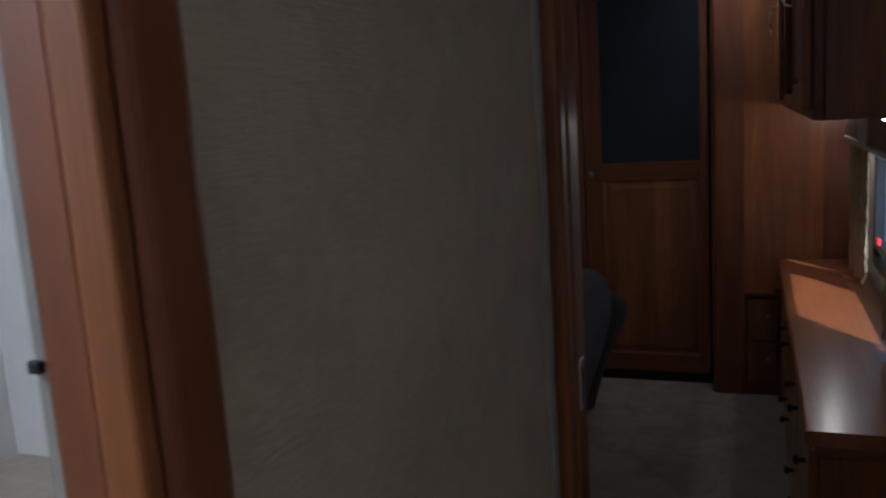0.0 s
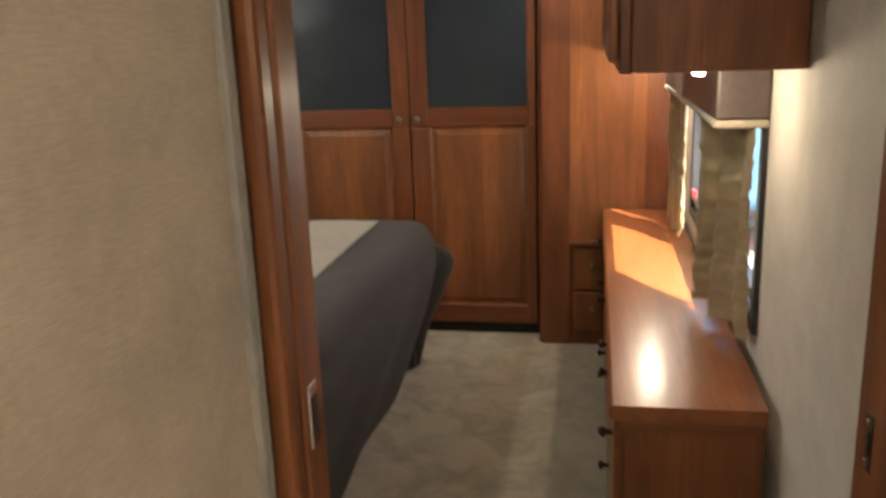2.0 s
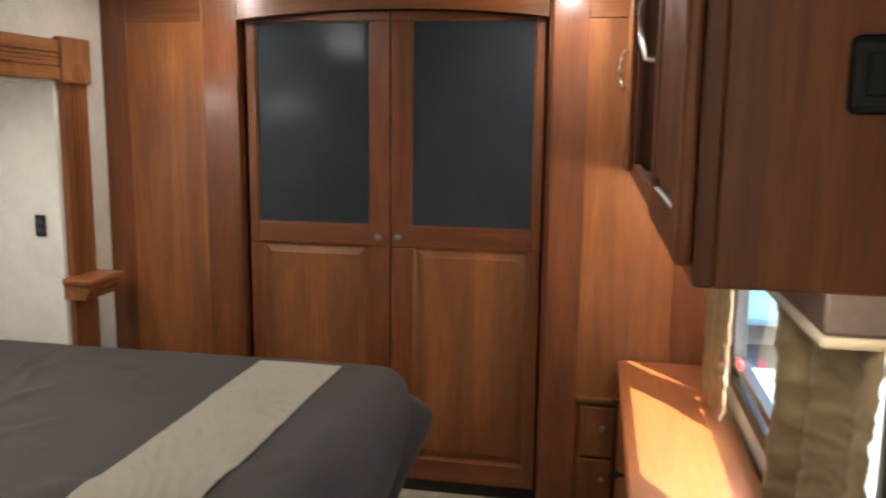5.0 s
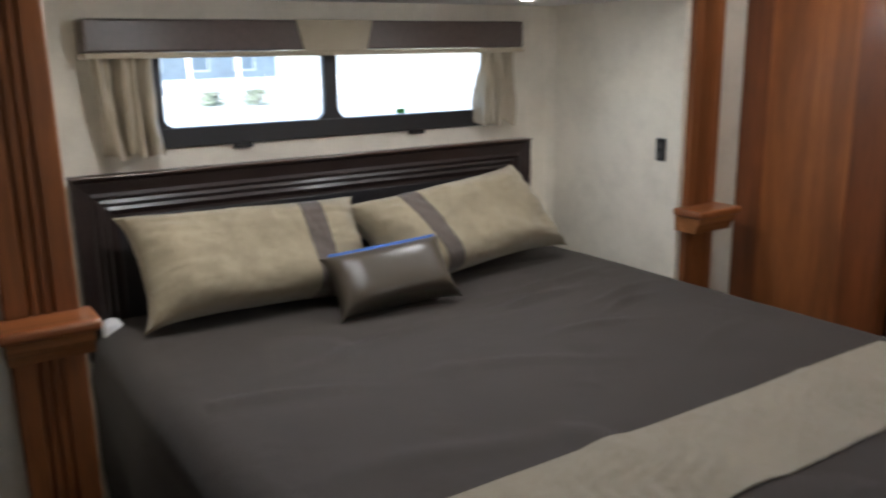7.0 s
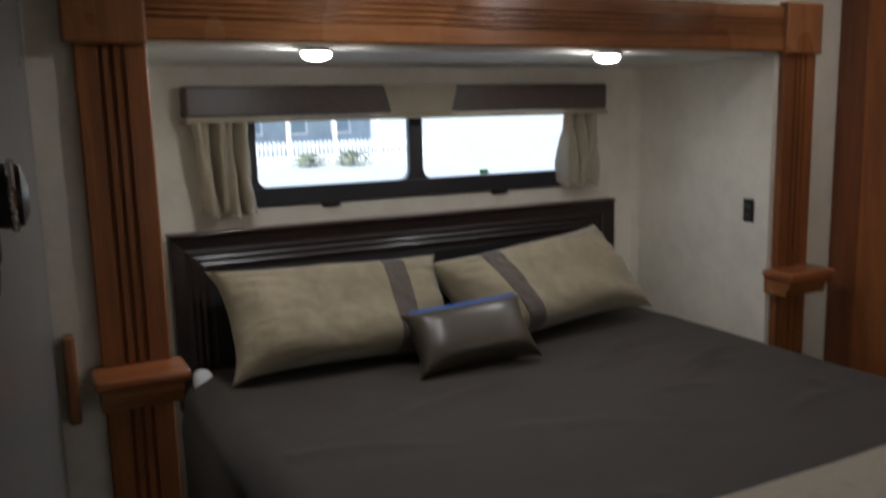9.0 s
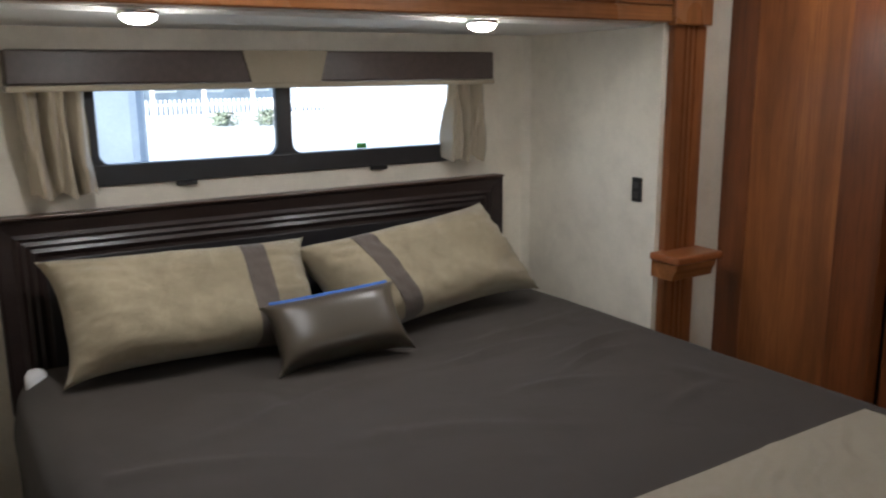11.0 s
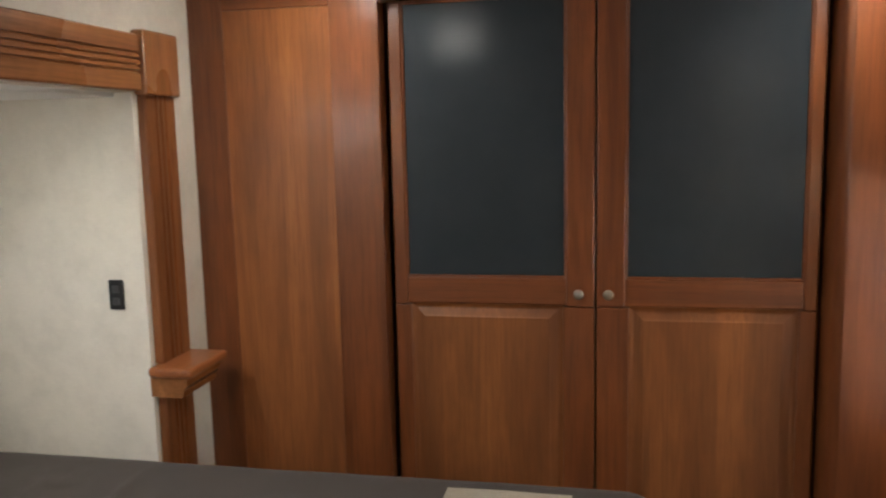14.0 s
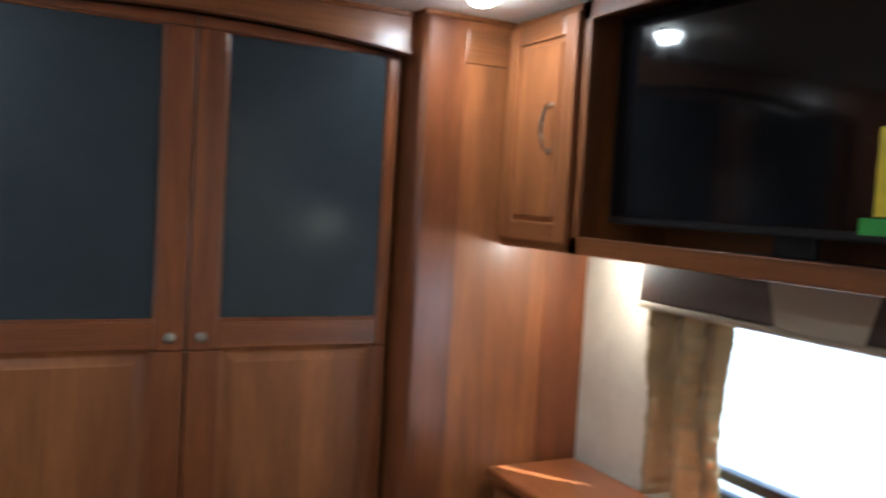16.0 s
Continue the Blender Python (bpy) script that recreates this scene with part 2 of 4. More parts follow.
screen_mat = plain("tv_screen", (0.004, 0.004, 0.005), 0.07, vary=0.02)
yellow_card = plain("yellow_card", (0.80, 0.62, 0.02), 0.5)
green_card = plain("green_card", (0.06, 0.35, 0.05), 0.5)


def cloth(name, a, b, weave=900.0, rough=0.85, sheen=0.2, fold=0.0, bump=0.4, metal=0.0, mottle=0.0):
    m = Nodes(name)
    v = m.mapped((1, 1, 1), False)
    fine = m.noise(v, weave, 2)
    wide = m.noise(v, 5, 4, 0.6)
    col = m.mix(m.spread(fine, 0, 1, 0.3, 0.7), a, b)
    col = m.mix(m.spread(wide, 0, 0.25, 0.4, 0.75), col, tuple(c * 0.7 for c in a))
    if mottle:
        darken_by = m.noise(v, 16, 5, 0.7, 0.7)
        col = m.mix(m.spread(darken_by, 0.0, mottle, 0.40, 0.66), col, tuple(c * 0.52 for c in a))
    m.set(colour=col, rough=rough, sheen=sheen, metal=metal)
    add = m.add("ShaderNodeMath")
    add.operation = "MULTIPLY_ADD"
    add.inputs[1].default_value = 3.0
    m.link(m.noise(m.mapped((9, 9, 9), False), 2.0, 5, 0.6, 0.6), add.inputs[0])
    m.link(fine, add.inputs[2])
    m.bump(add.outputs[0], bump, 0.0015 + fold)
    return m.mat


coverlet_mat = cloth("brown_grey_coverlet", (0.0360, 0.0275, 0.0228), (0.051, 0.0405, 0.0338), sheen=0.06, fold=0.002)
runner_mat = cloth("beige_quilted_band", (0.40, 0.345, 0.25), (0.50, 0.44, 0.33), 500, fold=0.007, bump=0.8)
pillow_mat = cloth("tan_suede_pillow", (0.275, 0.225, 0.145), (0.385, 0.320, 0.215), 600, 0.8, 0.2, 0.004, 0.5, mottle=0.34)
pillow_band = cloth("brown_pillow_band", (0.085, 0.066, 0.055), (0.11, 0.088, 0.075))
satin = cloth("bronze_satin", (0.056, 0.044, 0.031), (0.081, 0.065, 0.047), 700, 0.32, 0.0, 0.0, 0.05)
blue_piping = plain("blue_piping", (0.05, 0.14, 0.45), 0.6)
curtain_mat = cloth("gold_satin_curtain", (0.30, 0.230, 0.115), (0.40, 0.315, 0.170), 500, 0.28, 0.1, 0.003, 0.5, 0.5)
curtain_bed = cloth("tan_curtain", (0.34, 0.285, 0.20), (0.43, 0.365, 0.27), 500, 0.45, 0.2, 0.003, 0.4)
valance_brown = plain("brown_leatherette", (0.075, 0.055, 0.048), 0.4, scale=60, bump=0.1)
valance_tan = cloth("tan_valance_cloth", (0.34, 0.29, 0.21), (0.42, 0.36, 0.27), 500)
sheet_white = cloth("white_sheet", (0.72, 0.72, 0.74), (0.8, 0.8, 0.82), 700)


def carpet():
    m = Nodes("beige_carpet")
    v = m.mapped((1, 1, 1), False)
    tuft = m.noise(v, 260, 3, 0.7)
    patch = m.noise(v, 6.5, 5, 0.7, 0.8)
    col = m.mix(m.spread(tuft, 0, 1, 0.3, 0.7), (0.37, 0.312, 0.205), (0.57, 0.495, 0.345))
    col = m.mix(m.spread(patch, 0, 0.62, 0.43, 0.62), col, (0.215, 0.18, 0.118))
    # a straight darker strip on the dresser side, from x = 0.68 on
    darken_by = m.add("ShaderNodeSeparateXYZ")
    m.link(v, darken_by.inputs[0])
    col = m.mix(m.spread(darken_by.outputs[0], 0.0, 0.42, 0.672, 0.690), col, (0.19, 0.162, 0.098))
    m.set(colour=col, rough=0.95, sheen=0.3)
    m.bump(tuft, 0.9, 0.006)
    return m.mat


carpet_mat = carpet()
# off-white panel; the shade of the rear corner is put into this grey
rear_panel = plain("shaded_satin_panel", (0.15, 0.15, 0.147), 0.3, vary=0.08, scale=6)


def door_glass():
    """Dark rippled glass of the wardrobe doors."""
    m = Nodes("dark_rain_glass")
    n = m.noise(m.mapped((1, 1, 0.7)), 85, 4, 0.7, 0.6)
    haze = m.noise(m.mapped((1, 1, 1)), 6, 3, 0.6)
    m.set(colour=m.mix(haze, (0.027, 0.033, 0.037), (0.040, 0.047, 0.054)), rough=0.13, spec=0.15)
    m.bump(n, 0.28, 0.0011)
    return m.mat


dark_glass = door_glass()
pane_mat = Nodes("window_glass").set(colour=(1.0, 1.0, 1.0), rough=0.0, transmission=1.0, ior=1.05).mat


def glow(name, colour, strength):
    m = bpy.data.materials.new(name)
    m.use_nodes = True
    b = m.node_tree.nodes["Principled BSDF"]
    b.inputs["Base Color"].default_value = (*colour, 1)
    b.inputs["Emission Color"].default_value = (*colour, 1)
    b.inputs["Emission Strength"].default_value = strength
    return m


lens_mat = glow("lit_lens", (1.0, 0.95, 0.86), 30)

# ---- large structure ----
CEIL = 1.91
RX = 1.18


def wall(name, bm, material, label):
    return single(name, bm, material, (0, 0, 0), label, "wall", kind="structure")


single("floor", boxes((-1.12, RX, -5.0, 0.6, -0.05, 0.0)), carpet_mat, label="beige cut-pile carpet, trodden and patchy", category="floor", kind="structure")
single("ceiling", boxes((-1.2, 1.2, -5.0, 0.65, CEIL, CEIL + 0.05)), ceiling_mat, label="smooth white ceiling panel", category="ceiling", kind="structure")

# wall beside the dresser, with the window opening
WY0, WY1, WZ0, WZ1 = -1.80, -0.50, 0.68, 1.27
wall("wall_right", boxes((RX, RX + 0.03, -5.0, WY0, 0, CEIL), (RX, RX + 0.03, WY1, 0.65, 0, CEIL),
                         (RX, RX + 0.03, WY0, WY1, 0, WZ0), (RX, RX + 0.03, WY0, WY1, WZ1, CEIL)), paper_room, "cream textured vinyl wallpaper wall with a window")
# wall with the slide-out opening
SY0, SY1, SZ = -2.25, -0.345, 1.56
wall("wall_left", boxes((-1.17, -1.12, -2.60, SY0 - 0.05, 0, CEIL), (-1.17, -1.12, SY1 + 0.05, 0.65, 0, CEIL), (-1.17, -1.12, SY0 - 0.05, SY0, SZ, CEIL), (-1.17, -1.12, SY1, SY1 + 0.05, SZ, CEIL), (-1.17, -1.12, SY0, SY1, SZ, CEIL)),
     paper_room, "cream textured wallpaper wall framing the bed recess")
BX = -1.78
VY0, VY1, VZ0, VZ1 = -1.89, -0.635, 1.115, 1.45
wall("wall_recess_back", boxes((BX - 0.05, BX, SY0 - 0.05, VY0, 0, SZ), (BX - 0.05, BX, VY1, SY1 + 0.05, 0, SZ),
                               (BX - 0.05, BX, VY0, VY1, 0, VZ0), (BX - 0.05, BX, VY0, VY1, VZ1, SZ)), paper_slide, "off-white textured wall behind the bed, with a window")
wall("wall_recess_far", boxes((BX, -1.1205, SY1, SY1 + 0.0495, 0, SZ - 0.0005)), paper_slide, "off-white textured side wall of the bed recess")
wall("wall_recess_near", boxes((BX, -1.1205, SY0 - 0.0495, SY0, 0, SZ - 0.0005)), paper_slide, "off-white textured side wall of the bed recess")
single("ceiling_recess", boxes((BX - 0.05, -1.17, SY0 - 0.05, SY1 + 0.05, SZ - 0.01, SZ + 0.04)), ceiling_mat, label="low white ceiling of the bed recess", category="ceiling", kind="structure")
single("floor_recess", boxes((BX - 0.05, -1.12, SY0 - 0.05, SY1 + 0.05, -0.05, 0.0)), carpet_mat, label="beige carpet under the bed", category="floor", kind="structure")
for y, s in ((SY1, -1), (SY0, 1)):
    bm = bmesh.new()
    prism(bm, [(BX, y), (BX + 0.022, y), (BX + 0.013, y + s * 0.007), (BX + 0.006, y + s * 0.014), (BX, y + s * 0.024)], "z", 0, SZ - 0.011)
    single("trim_cove", bm, paper_slide, label="off-white cove strip in the corner of the bed recess", category="trim", kind="structure")
# rear wall of the bedroom, slightly askew, and the hall
bm = bmesh.new()
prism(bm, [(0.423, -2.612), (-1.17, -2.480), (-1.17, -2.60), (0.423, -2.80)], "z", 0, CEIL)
wall("wall_rear", bm, rear_panel, "glossy off-white wall panel coloured dark grey for shade, with a vertical seam")
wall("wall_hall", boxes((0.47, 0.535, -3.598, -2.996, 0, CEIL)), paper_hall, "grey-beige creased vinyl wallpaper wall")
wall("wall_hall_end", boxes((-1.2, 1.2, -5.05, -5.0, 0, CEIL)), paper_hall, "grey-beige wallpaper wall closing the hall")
wall("wall_front", boxes((-1.2, 1.2, 0.6, 0.65, 0, CEIL)), paper_room, "plain cream wall behind the wardrobe")
wall("wall_bath", boxes((-1.2, -1.15, -5.0, -2.6, 0, CEIL), (-1.15, 0.44, -3.02, -2.95, 0, CEIL)), white_plastic, "white moulded bathroom wall")

# door casing of the hall
casing = thing("door_1", (0.52, -2.93, 0), "cherry wood pocket door in its casing, slid open", "door", kind="structure")
for y in (-3.0165, -3.0055):
    part("edge_strip", boxes((0.530, 0.542, y - 0.0035, y + 0.0035, 0, CEIL), bevel=0.003), grey_strip, casing, "grey edge strip")
# dark fillers painted as the shade between strips and casing
part("strip_groove", boxes((0.530, 0.538, -3.0128, -3.0092, 0, CEIL)), shadow_gap, casing)
part("edge_gap", boxes((0.52, 0.538, -3.0005, -2.993, 0, CEIL)), shadow_gap, casing)
part("casing_board", boxes((0.525, 0.556, -2.992, -2.960, 0, CEIL), bevel=0.007), wood_z, casing)
part("door_leaf", boxes((0.43, 0.558, -2.958, -2.906, 0.01, CEIL), bevel=0.004), wood_z, casing)
part("casing_back", boxes((0.425, 0.438, -2.904, -2.606, 0, CEIL), bevel=0.005), wood_z, casing)
pull = part("edge_pull", boxes((0.556, 0.5600, -2.950, -2.928, 0.974, 1.039), bevel=0.0015), chrome, casing, "brushed metal edge pull")
part("pull_slot", boxes((0.559, 0.5610, -2.945, -2.933, 0.986, 1.026)), black_plastic, pull)
right = thing("door_jamb", (1.13, -2.72, 0), "cherry wood door jamb with a small metal latch", "door jamb", kind="structure")
part("board", boxes((1.125, RX, -2.762, -2.672, 0, CEIL), bevel=0.005), wood_z, right)
part("stop", boxes((1.119, RX, -2.812, -2.763, 0, CEIL), bevel=0.008), wood_z, right)
part("edge", boxes((1.137, RX, -2.671, -2.635, 0, CEIL), bevel=0.008), wood_z, right)
latch = part("latch", boxes((1.1235, 1.1265, -2.731, -2.711, 0.860, 0.929), bevel=0.0012), bronze, right, "dull metal latch plate")
part("latch_slot", boxes((1.1220, 1.1240, -2.726, -2.716, 0.881, 0.909), bevel=0.0008), black_plastic, latch)
for z in (0.919, 0.871):
    bm = bmesh.new()
    lathe(bm, [(0.005, 0), (0.005, -0.002), (0.003, -0.0035)], (1.1235, -2.721, z), "x", 14)
    part("screw", bm, chrome, latch)
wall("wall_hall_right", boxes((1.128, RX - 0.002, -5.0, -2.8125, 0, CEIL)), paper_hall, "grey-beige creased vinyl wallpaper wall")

# bathroom door frame beside the hall
frame_2 = thing("door_2", (0.5, -3.62, 0), "cherry wood casing of the bathroom doorway", "door", kind="structure")
part("casing_board", boxes((0.519, 0.541, -3.641, -3.599, 0, CEIL), bevel=0.008, seg=3), stile_z, frame_2)
part("door_leaf", boxes((0.5185, 0.5378, -3.653, -3.642, 0, CEIL), bevel=0.0025), wood_z, frame_2)
part("jamb_board", boxes((0.4945, 0.518, -3.651, -3.599, 0, CEIL), bevel=0.002), stile_z, frame_2)
part("edge_strip", boxes((0.4875, 0.494, -3.649, -3.610, 0, CEIL), bevel=0.001), grey_strip, frame_2, "grey edge strip")
part("catch", boxes((0.4875, 0.4935, -3.653, -3.6495, 1.250, 1.2555), bevel=0.001), black_plastic, frame_2, "small black catch")
wall("wall_shower", boxes((-0.32, -0.28, -5.0, -3.02, 0, CEIL)), white_plastic, "white moulded shower wall")
single("floor_bath", boxes((-1.15, 0.44, -5.0, -3.02, 0.002, 0.012)), plain("tan_vinyl_floor", (0.42, 0.34, 0.26), 0.4), label="tan vinyl bathroom floor", category="floor", kind="structure")

vanity = thing("vanity_counter", (0.06, -3.28, 0), "tan bathroom counter on a cherry cabinet", "counter")
part("cabinet", boxes((-0.27, 0.38, -3.52, -3.021, 0.012, 0.845), bevel=0.004), wood_z, vanity)
part("top", boxes((-0.279, 0.40, -3.545, -3.0205, 0.846, 0.880), bevel=0.008, seg=3), plain("tan_counter", (0.44, 0.36, 0.29), 0.35, scale=45), vanity, "tan mottled counter top")

# ---- wardrobe ----
FY, RYF = -0.045, -0.115
ward = thing("wardrobe", (0, 0, 0), "built-in cherry wardrobe with dark glass upper door panels", "wardrobe")
AX0, AX1, AZ, RISE = -0.567, 0.578, 1.792, 0.036
arch = [(AX0 + (AX1 - AX0) * i / 24, AZ + RISE * math.sin(math.pi * i / 24) ** 0.8 if 0 < i < 24 else AZ) for i in range(25)]
bm = bmesh.new()
prism(bm, [(AX0, CEIL)] + arch + [(AX1, CEIL)], "y", FY, -0.012)
part("arched_header", bm, wood_x, ward)
bm = bmesh.new()
prism(bm, [(x, z - 0.0) for x, z in arch] + [(x, z + 0.012) for x, z in arch[::-1]], "y", FY - 0.006, FY)
part("arch_bead", bm, wood_x, ward)
part("stile", boxes((-0.705, AX0, FY, 0.02, 0, CEIL - 0.0), bevel=0.003), stile_z, ward)
part("stile", boxes((-1.12, -1.016, FY, 0.02, 0, CEIL), bevel=0.003), stile_z, ward)
part("rail", boxes((-1.016, -0.705, FY + 0.001, 0.02, 1.79, CEIL), bevel=0.003), rail_x, ward)
part("side_panel", boxes((-1.016, -0.705, FY + 0.006, 0.02, 0.0, 1.79)), panel_z, ward)
bm = bmesh.new()
prism(bm, [(AX1, 0.02), (AX1, -0.050), (AX1 + 0.003, -0.085), (AX1 + 0.009, -0.104), (AX1 + 0.022, RYF), (0.716, RYF), (0.716, 0.02)], "z", 0, CEIL)
part("stile", bm, stile_z, ward, "cherry stile with a rounded front corner", smooth=True)
part("side_panel", boxes((0.716, 1.030, RYF + 0.005, 0.02, 0.475, 1.78)), panel_z, ward)
part("rail", boxes((0.716, RX, RYF, 0.02, 1.78, CEIL), bevel=0.003), wood_x, ward)
part("stile", boxes((1.030, RX, RYF, 0.02, 0.0, 1.78), bevel=0.003), stile_z, ward)
part("ledge", boxes((0.716, 1.030, RYF - 0.014, 0.02, 0.455, 0.475), bevel=0.004), wood_x, ward)
part("drawer_box", boxes((0.716, 1.030, RYF + 0.012, 0.02, 0.0, 0.455)), wood_z, ward)
part("crown", boxes((-1.118, AX1, FY - 0.012, FY - 0.001, 1.895, CEIL), (AX1, RX - 0.002, RYF - 0.012, RYF - 0.001, 1.895, CEIL), bevel=0.004), wood_x, ward)
# dark sheets for the shade under and behind the doors
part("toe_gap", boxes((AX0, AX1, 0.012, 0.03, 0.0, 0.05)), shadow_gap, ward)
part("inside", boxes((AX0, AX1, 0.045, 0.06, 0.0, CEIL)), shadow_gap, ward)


def knob(parent, place, axis="y", sign=-1, material=pewter, r=0.013):
    bm = bmesh.new()
    lathe(bm, [(r * 0.6, 0), (r * 0.42, sign * 0.008), (r * 0.5, sign * 0.014), (r, sign * 0.018), (r * 0.95, sign * 0.024), (r * 0.5, sign * 0.028)], place, axis, 16)
    return part("knob", bm, material, parent, "dull metal knob", smooth=True)


for z0, z1 in ((0.255, 0.44), (0.06, 0.245)):
    d = part("drawer_front", boxes((0.735, 0.852, RYF - 0.006, RYF + 0.012, z0, z1), bevel=0.004), wood_z, ward)
    knob(d, (0.815, RYF - 0.006, (z0 + z1) / 2 + 0.02))


def arch_at(x):
    u = (x - AX0) / (AX1 - AX0)
    return AZ + RISE * math.sin(math.pi * min(max(u, 0.0), 1.0)) ** 0.8


GLASS_TOP = 1.794


def wardrobe_door(x0, x1, g0, g1, kx):
    """Stiles, rails, dark glass above and a raised panel below; the top follows the arch."""
    yf, yb = 0.0, 0.022
    p0, p1, q0, q1 = g0 + 0.010, g1 - 0.010, 0.135, 0.968
    bm = bmesh.new()
    rings = []
    for inset, depth in ((0.0, 0.006), (0.008, 0.011), (0.013, 0.012), (0.034, 0.006), (0.038, 0.004)):
        rings.append([bm.verts.new(v) for v in ((p0 + inset, yf + depth, q0 + inset), (p1 - inset, yf + depth, q0 + inset), (p1 - inset, yf + depth, q1 - inset), (p0 + inset, yf + depth, q1 - inset))])
    for a, b in zip(rings, rings[1:]):
        for i in range(4):
            bm.faces.new((a[i], a[(i + 1) % 4], b[(i + 1) % 4], b[i]))
    bm.faces.new(rings[-1])
    back = [bm.verts.new((v.co.x, yb - 0.002, v.co.z)) for v in rings[0]]
    for i in range(4):
        bm.faces.new((rings[0][i], back[i], back[(i + 1) % 4], rings[0][(i + 1) % 4]))
    bm.faces.new(back[::-1])
    door = part("door", bm, wood_z, ward, "cherry door with raised lower panel")
    for a, b, c in ((x0, g0, p0), (x1, g1, p1)):
        bm = boxes((min(a, b), max(a, b), yf, yb, 0.965, GLASS_TOP), bevel=0.004)
        box(bm, min(a, c), max(a, c), yf, yb, 0.05, 0.9645, bevel=0.004)
        part("stile", bm, stile_z, door)
    part("rail", boxes((g0, g1, yf + 0.001, yb, 0.968, 1.044), bevel=0.004), rail_x, door)
    part("rail", boxes((p0, p1, yf + 0.001, yb, 0.05, 0.135), bevel=0.003), rail_x, door)
    xs = [x0 + (x1 - x0) * i / 10 for i in range(11)]
    bm = bmesh.new()
    prism(bm, [(x0, GLASS_TOP + 0.001), (x1, GLASS_TOP + 0.001)] + [(x, max(arch_at(x) - 0.004, GLASS_TOP + 0.003)) for x in xs[::-1]], "y", yf + 0.001, yb)
    part("arched_rail", bm, rail_x, door)
    part("glass", boxes((g0 - 0.004, g1 + 0.004, yf + 0.008, yb - 0.004, 1.040, GLASS_TOP + 0.004)), dark_glass, door, "dark rippled glass")
    w = 0.006
    for a, b, c, d in ((g0, g0 + w, 1.044, GLASS_TOP), (g1 - w, g1, 1.044, GLASS_TOP), (g0 + w, g1 - w, 1.044, 1.044 + w), (g0 + w, g1 - w, GLASS_TOP - w, GLASS_TOP)):
        part("glass_bead", boxes((a, b, yf + 0.001, yf + 0.008, c, d), bevel=0.0025), stile_z, door)
    knob(door, (kx, yf, 1.003), r=0.014)


wardrobe_door(-0.553, 0.003, -0.517, -0.072, -0.039)
wardrobe_door(0.008, 0.567, 0.084, 0.534, 0.040)

# ---- dresser ----
DX, DY0, DY1, DZ = 0.853, -2.070, -0.135, 0.622
dres = thing("dresser", (1.01, -1.15, 0), "long low cherry dresser of drawers under the window", "dresser")
part("carcass", boxes((DX + 0.03, 1.158, DY0 + 0.015, DY1, 0.0, DZ - 0.032), bevel=0.003), wood_z, dres)
bm = bmesh.new()
prism(bm, [(DX, DZ - 0.024), (DX + 0.004, DZ - 0.030), (DX + 0.014, DZ - 0.032), (1.158, DZ - 0.032), (1.158, DZ), (DX + 0.008, DZ), (DX + 0.002, DZ - 0.003), (DX, DZ - 0.010)], "y", DY0, DY1)
part("top", bm, top_y, dres, "polished cherry top with rounded front edge")
part("end_moulding", boxes((DX + 0.02, 1.157, DY0 + 0.003, DY0 + 0.015, DZ - 0.058, DZ - 0.032), bevel=0.003), wood_x, dres)
cols = ((-2.052, -1.545), (-1.525, -0.945), (-0.925, -0.16))
for a, b in cols:
    for z0, z1 in ((0.325, 0.575), (0.07, 0.305)):
        d = part("drawer_front", boxes((DX + 0.010, DX + 0.030, a, b, z0, z1), bevel=0.005), wood_y, dres)
        for y in (a + 0.088, b - 0.088):
            knob(d, (DX + 0.010, y, (z0 + z1) / 2 + 0.06), "x", -1, bronze, 0.012)

# ---- television cabinet ----
TX, TY0, TY1, TZ = 0.862, -2.10, -0.12, 1.275
tvc = thing("wall_cabinet", (1.0, -1.1, TZ), "cherry overhead cabinet with a television recess", "cabinet")
RY0, RY1 = -1.62, -0.480
part("end_panel", boxes((TX + 0.02, RX - 0.002, TY0, TY0 + 0.018, TZ, CEIL - 0.002), bevel=0.003), wood_z, tvc)
part("bottom_panel", boxes((TX + 0.01, RX - 0.002, TY0 + 0.018, TY1, TZ, TZ + 0.025), bevel=0.002), wood_y, tvc)
part("top_panel", boxes((TX + 0.01, RX - 0.002, TY0 + 0.018, TY1, CEIL - 0.03, CEIL - 0.004)), wood_y, tvc)
part("back_panel", boxes((1.155, RX - 0.002, TY0 + 0.018, TY1, TZ + 0.025, CEIL - 0.03)), wood_y, tvc)
part("divider", boxes((TX + 0.02, 1.155, RY0 - 0.02, RY0, TZ + 0.025, CEIL - 0.03)), wood_z, tvc)
part("divider", boxes((TX + 0.02, 1.155, RY1, RY1 + 0.02, TZ + 0.025, CEIL - 0.03)), wood_z, tvc)
part("face_stile", boxes((TX, TX + 0.02, TY0, TY0 + 0.035, TZ, CEIL - 0.004), bevel=0.003), wood_z, tvc)
part("face_stile", boxes((TX, TX + 0.02, RY0 - 0.035, RY0 + 0.01, TZ, CEIL - 0.004), bevel=0.003), wood_z, tvc)
part("face_stile", boxes((TX, TX + 0.02, RY1 - 0.01, RY1 + 0.035, TZ, CEIL - 0.004), bevel=0.003), wood_z, tvc)
part("face_rail", boxes((TX, TX + 0.02, TY0 + 0.035, TY1, TZ, TZ + 0.045), bevel=0.003), wood_y, tvc)
part("face_rail", boxes((TX, TX + 0.02, TY0 + 0.035, TY1, CEIL - 0.05, CEIL - 0.004), bevel=0.003), wood_y, tvc)


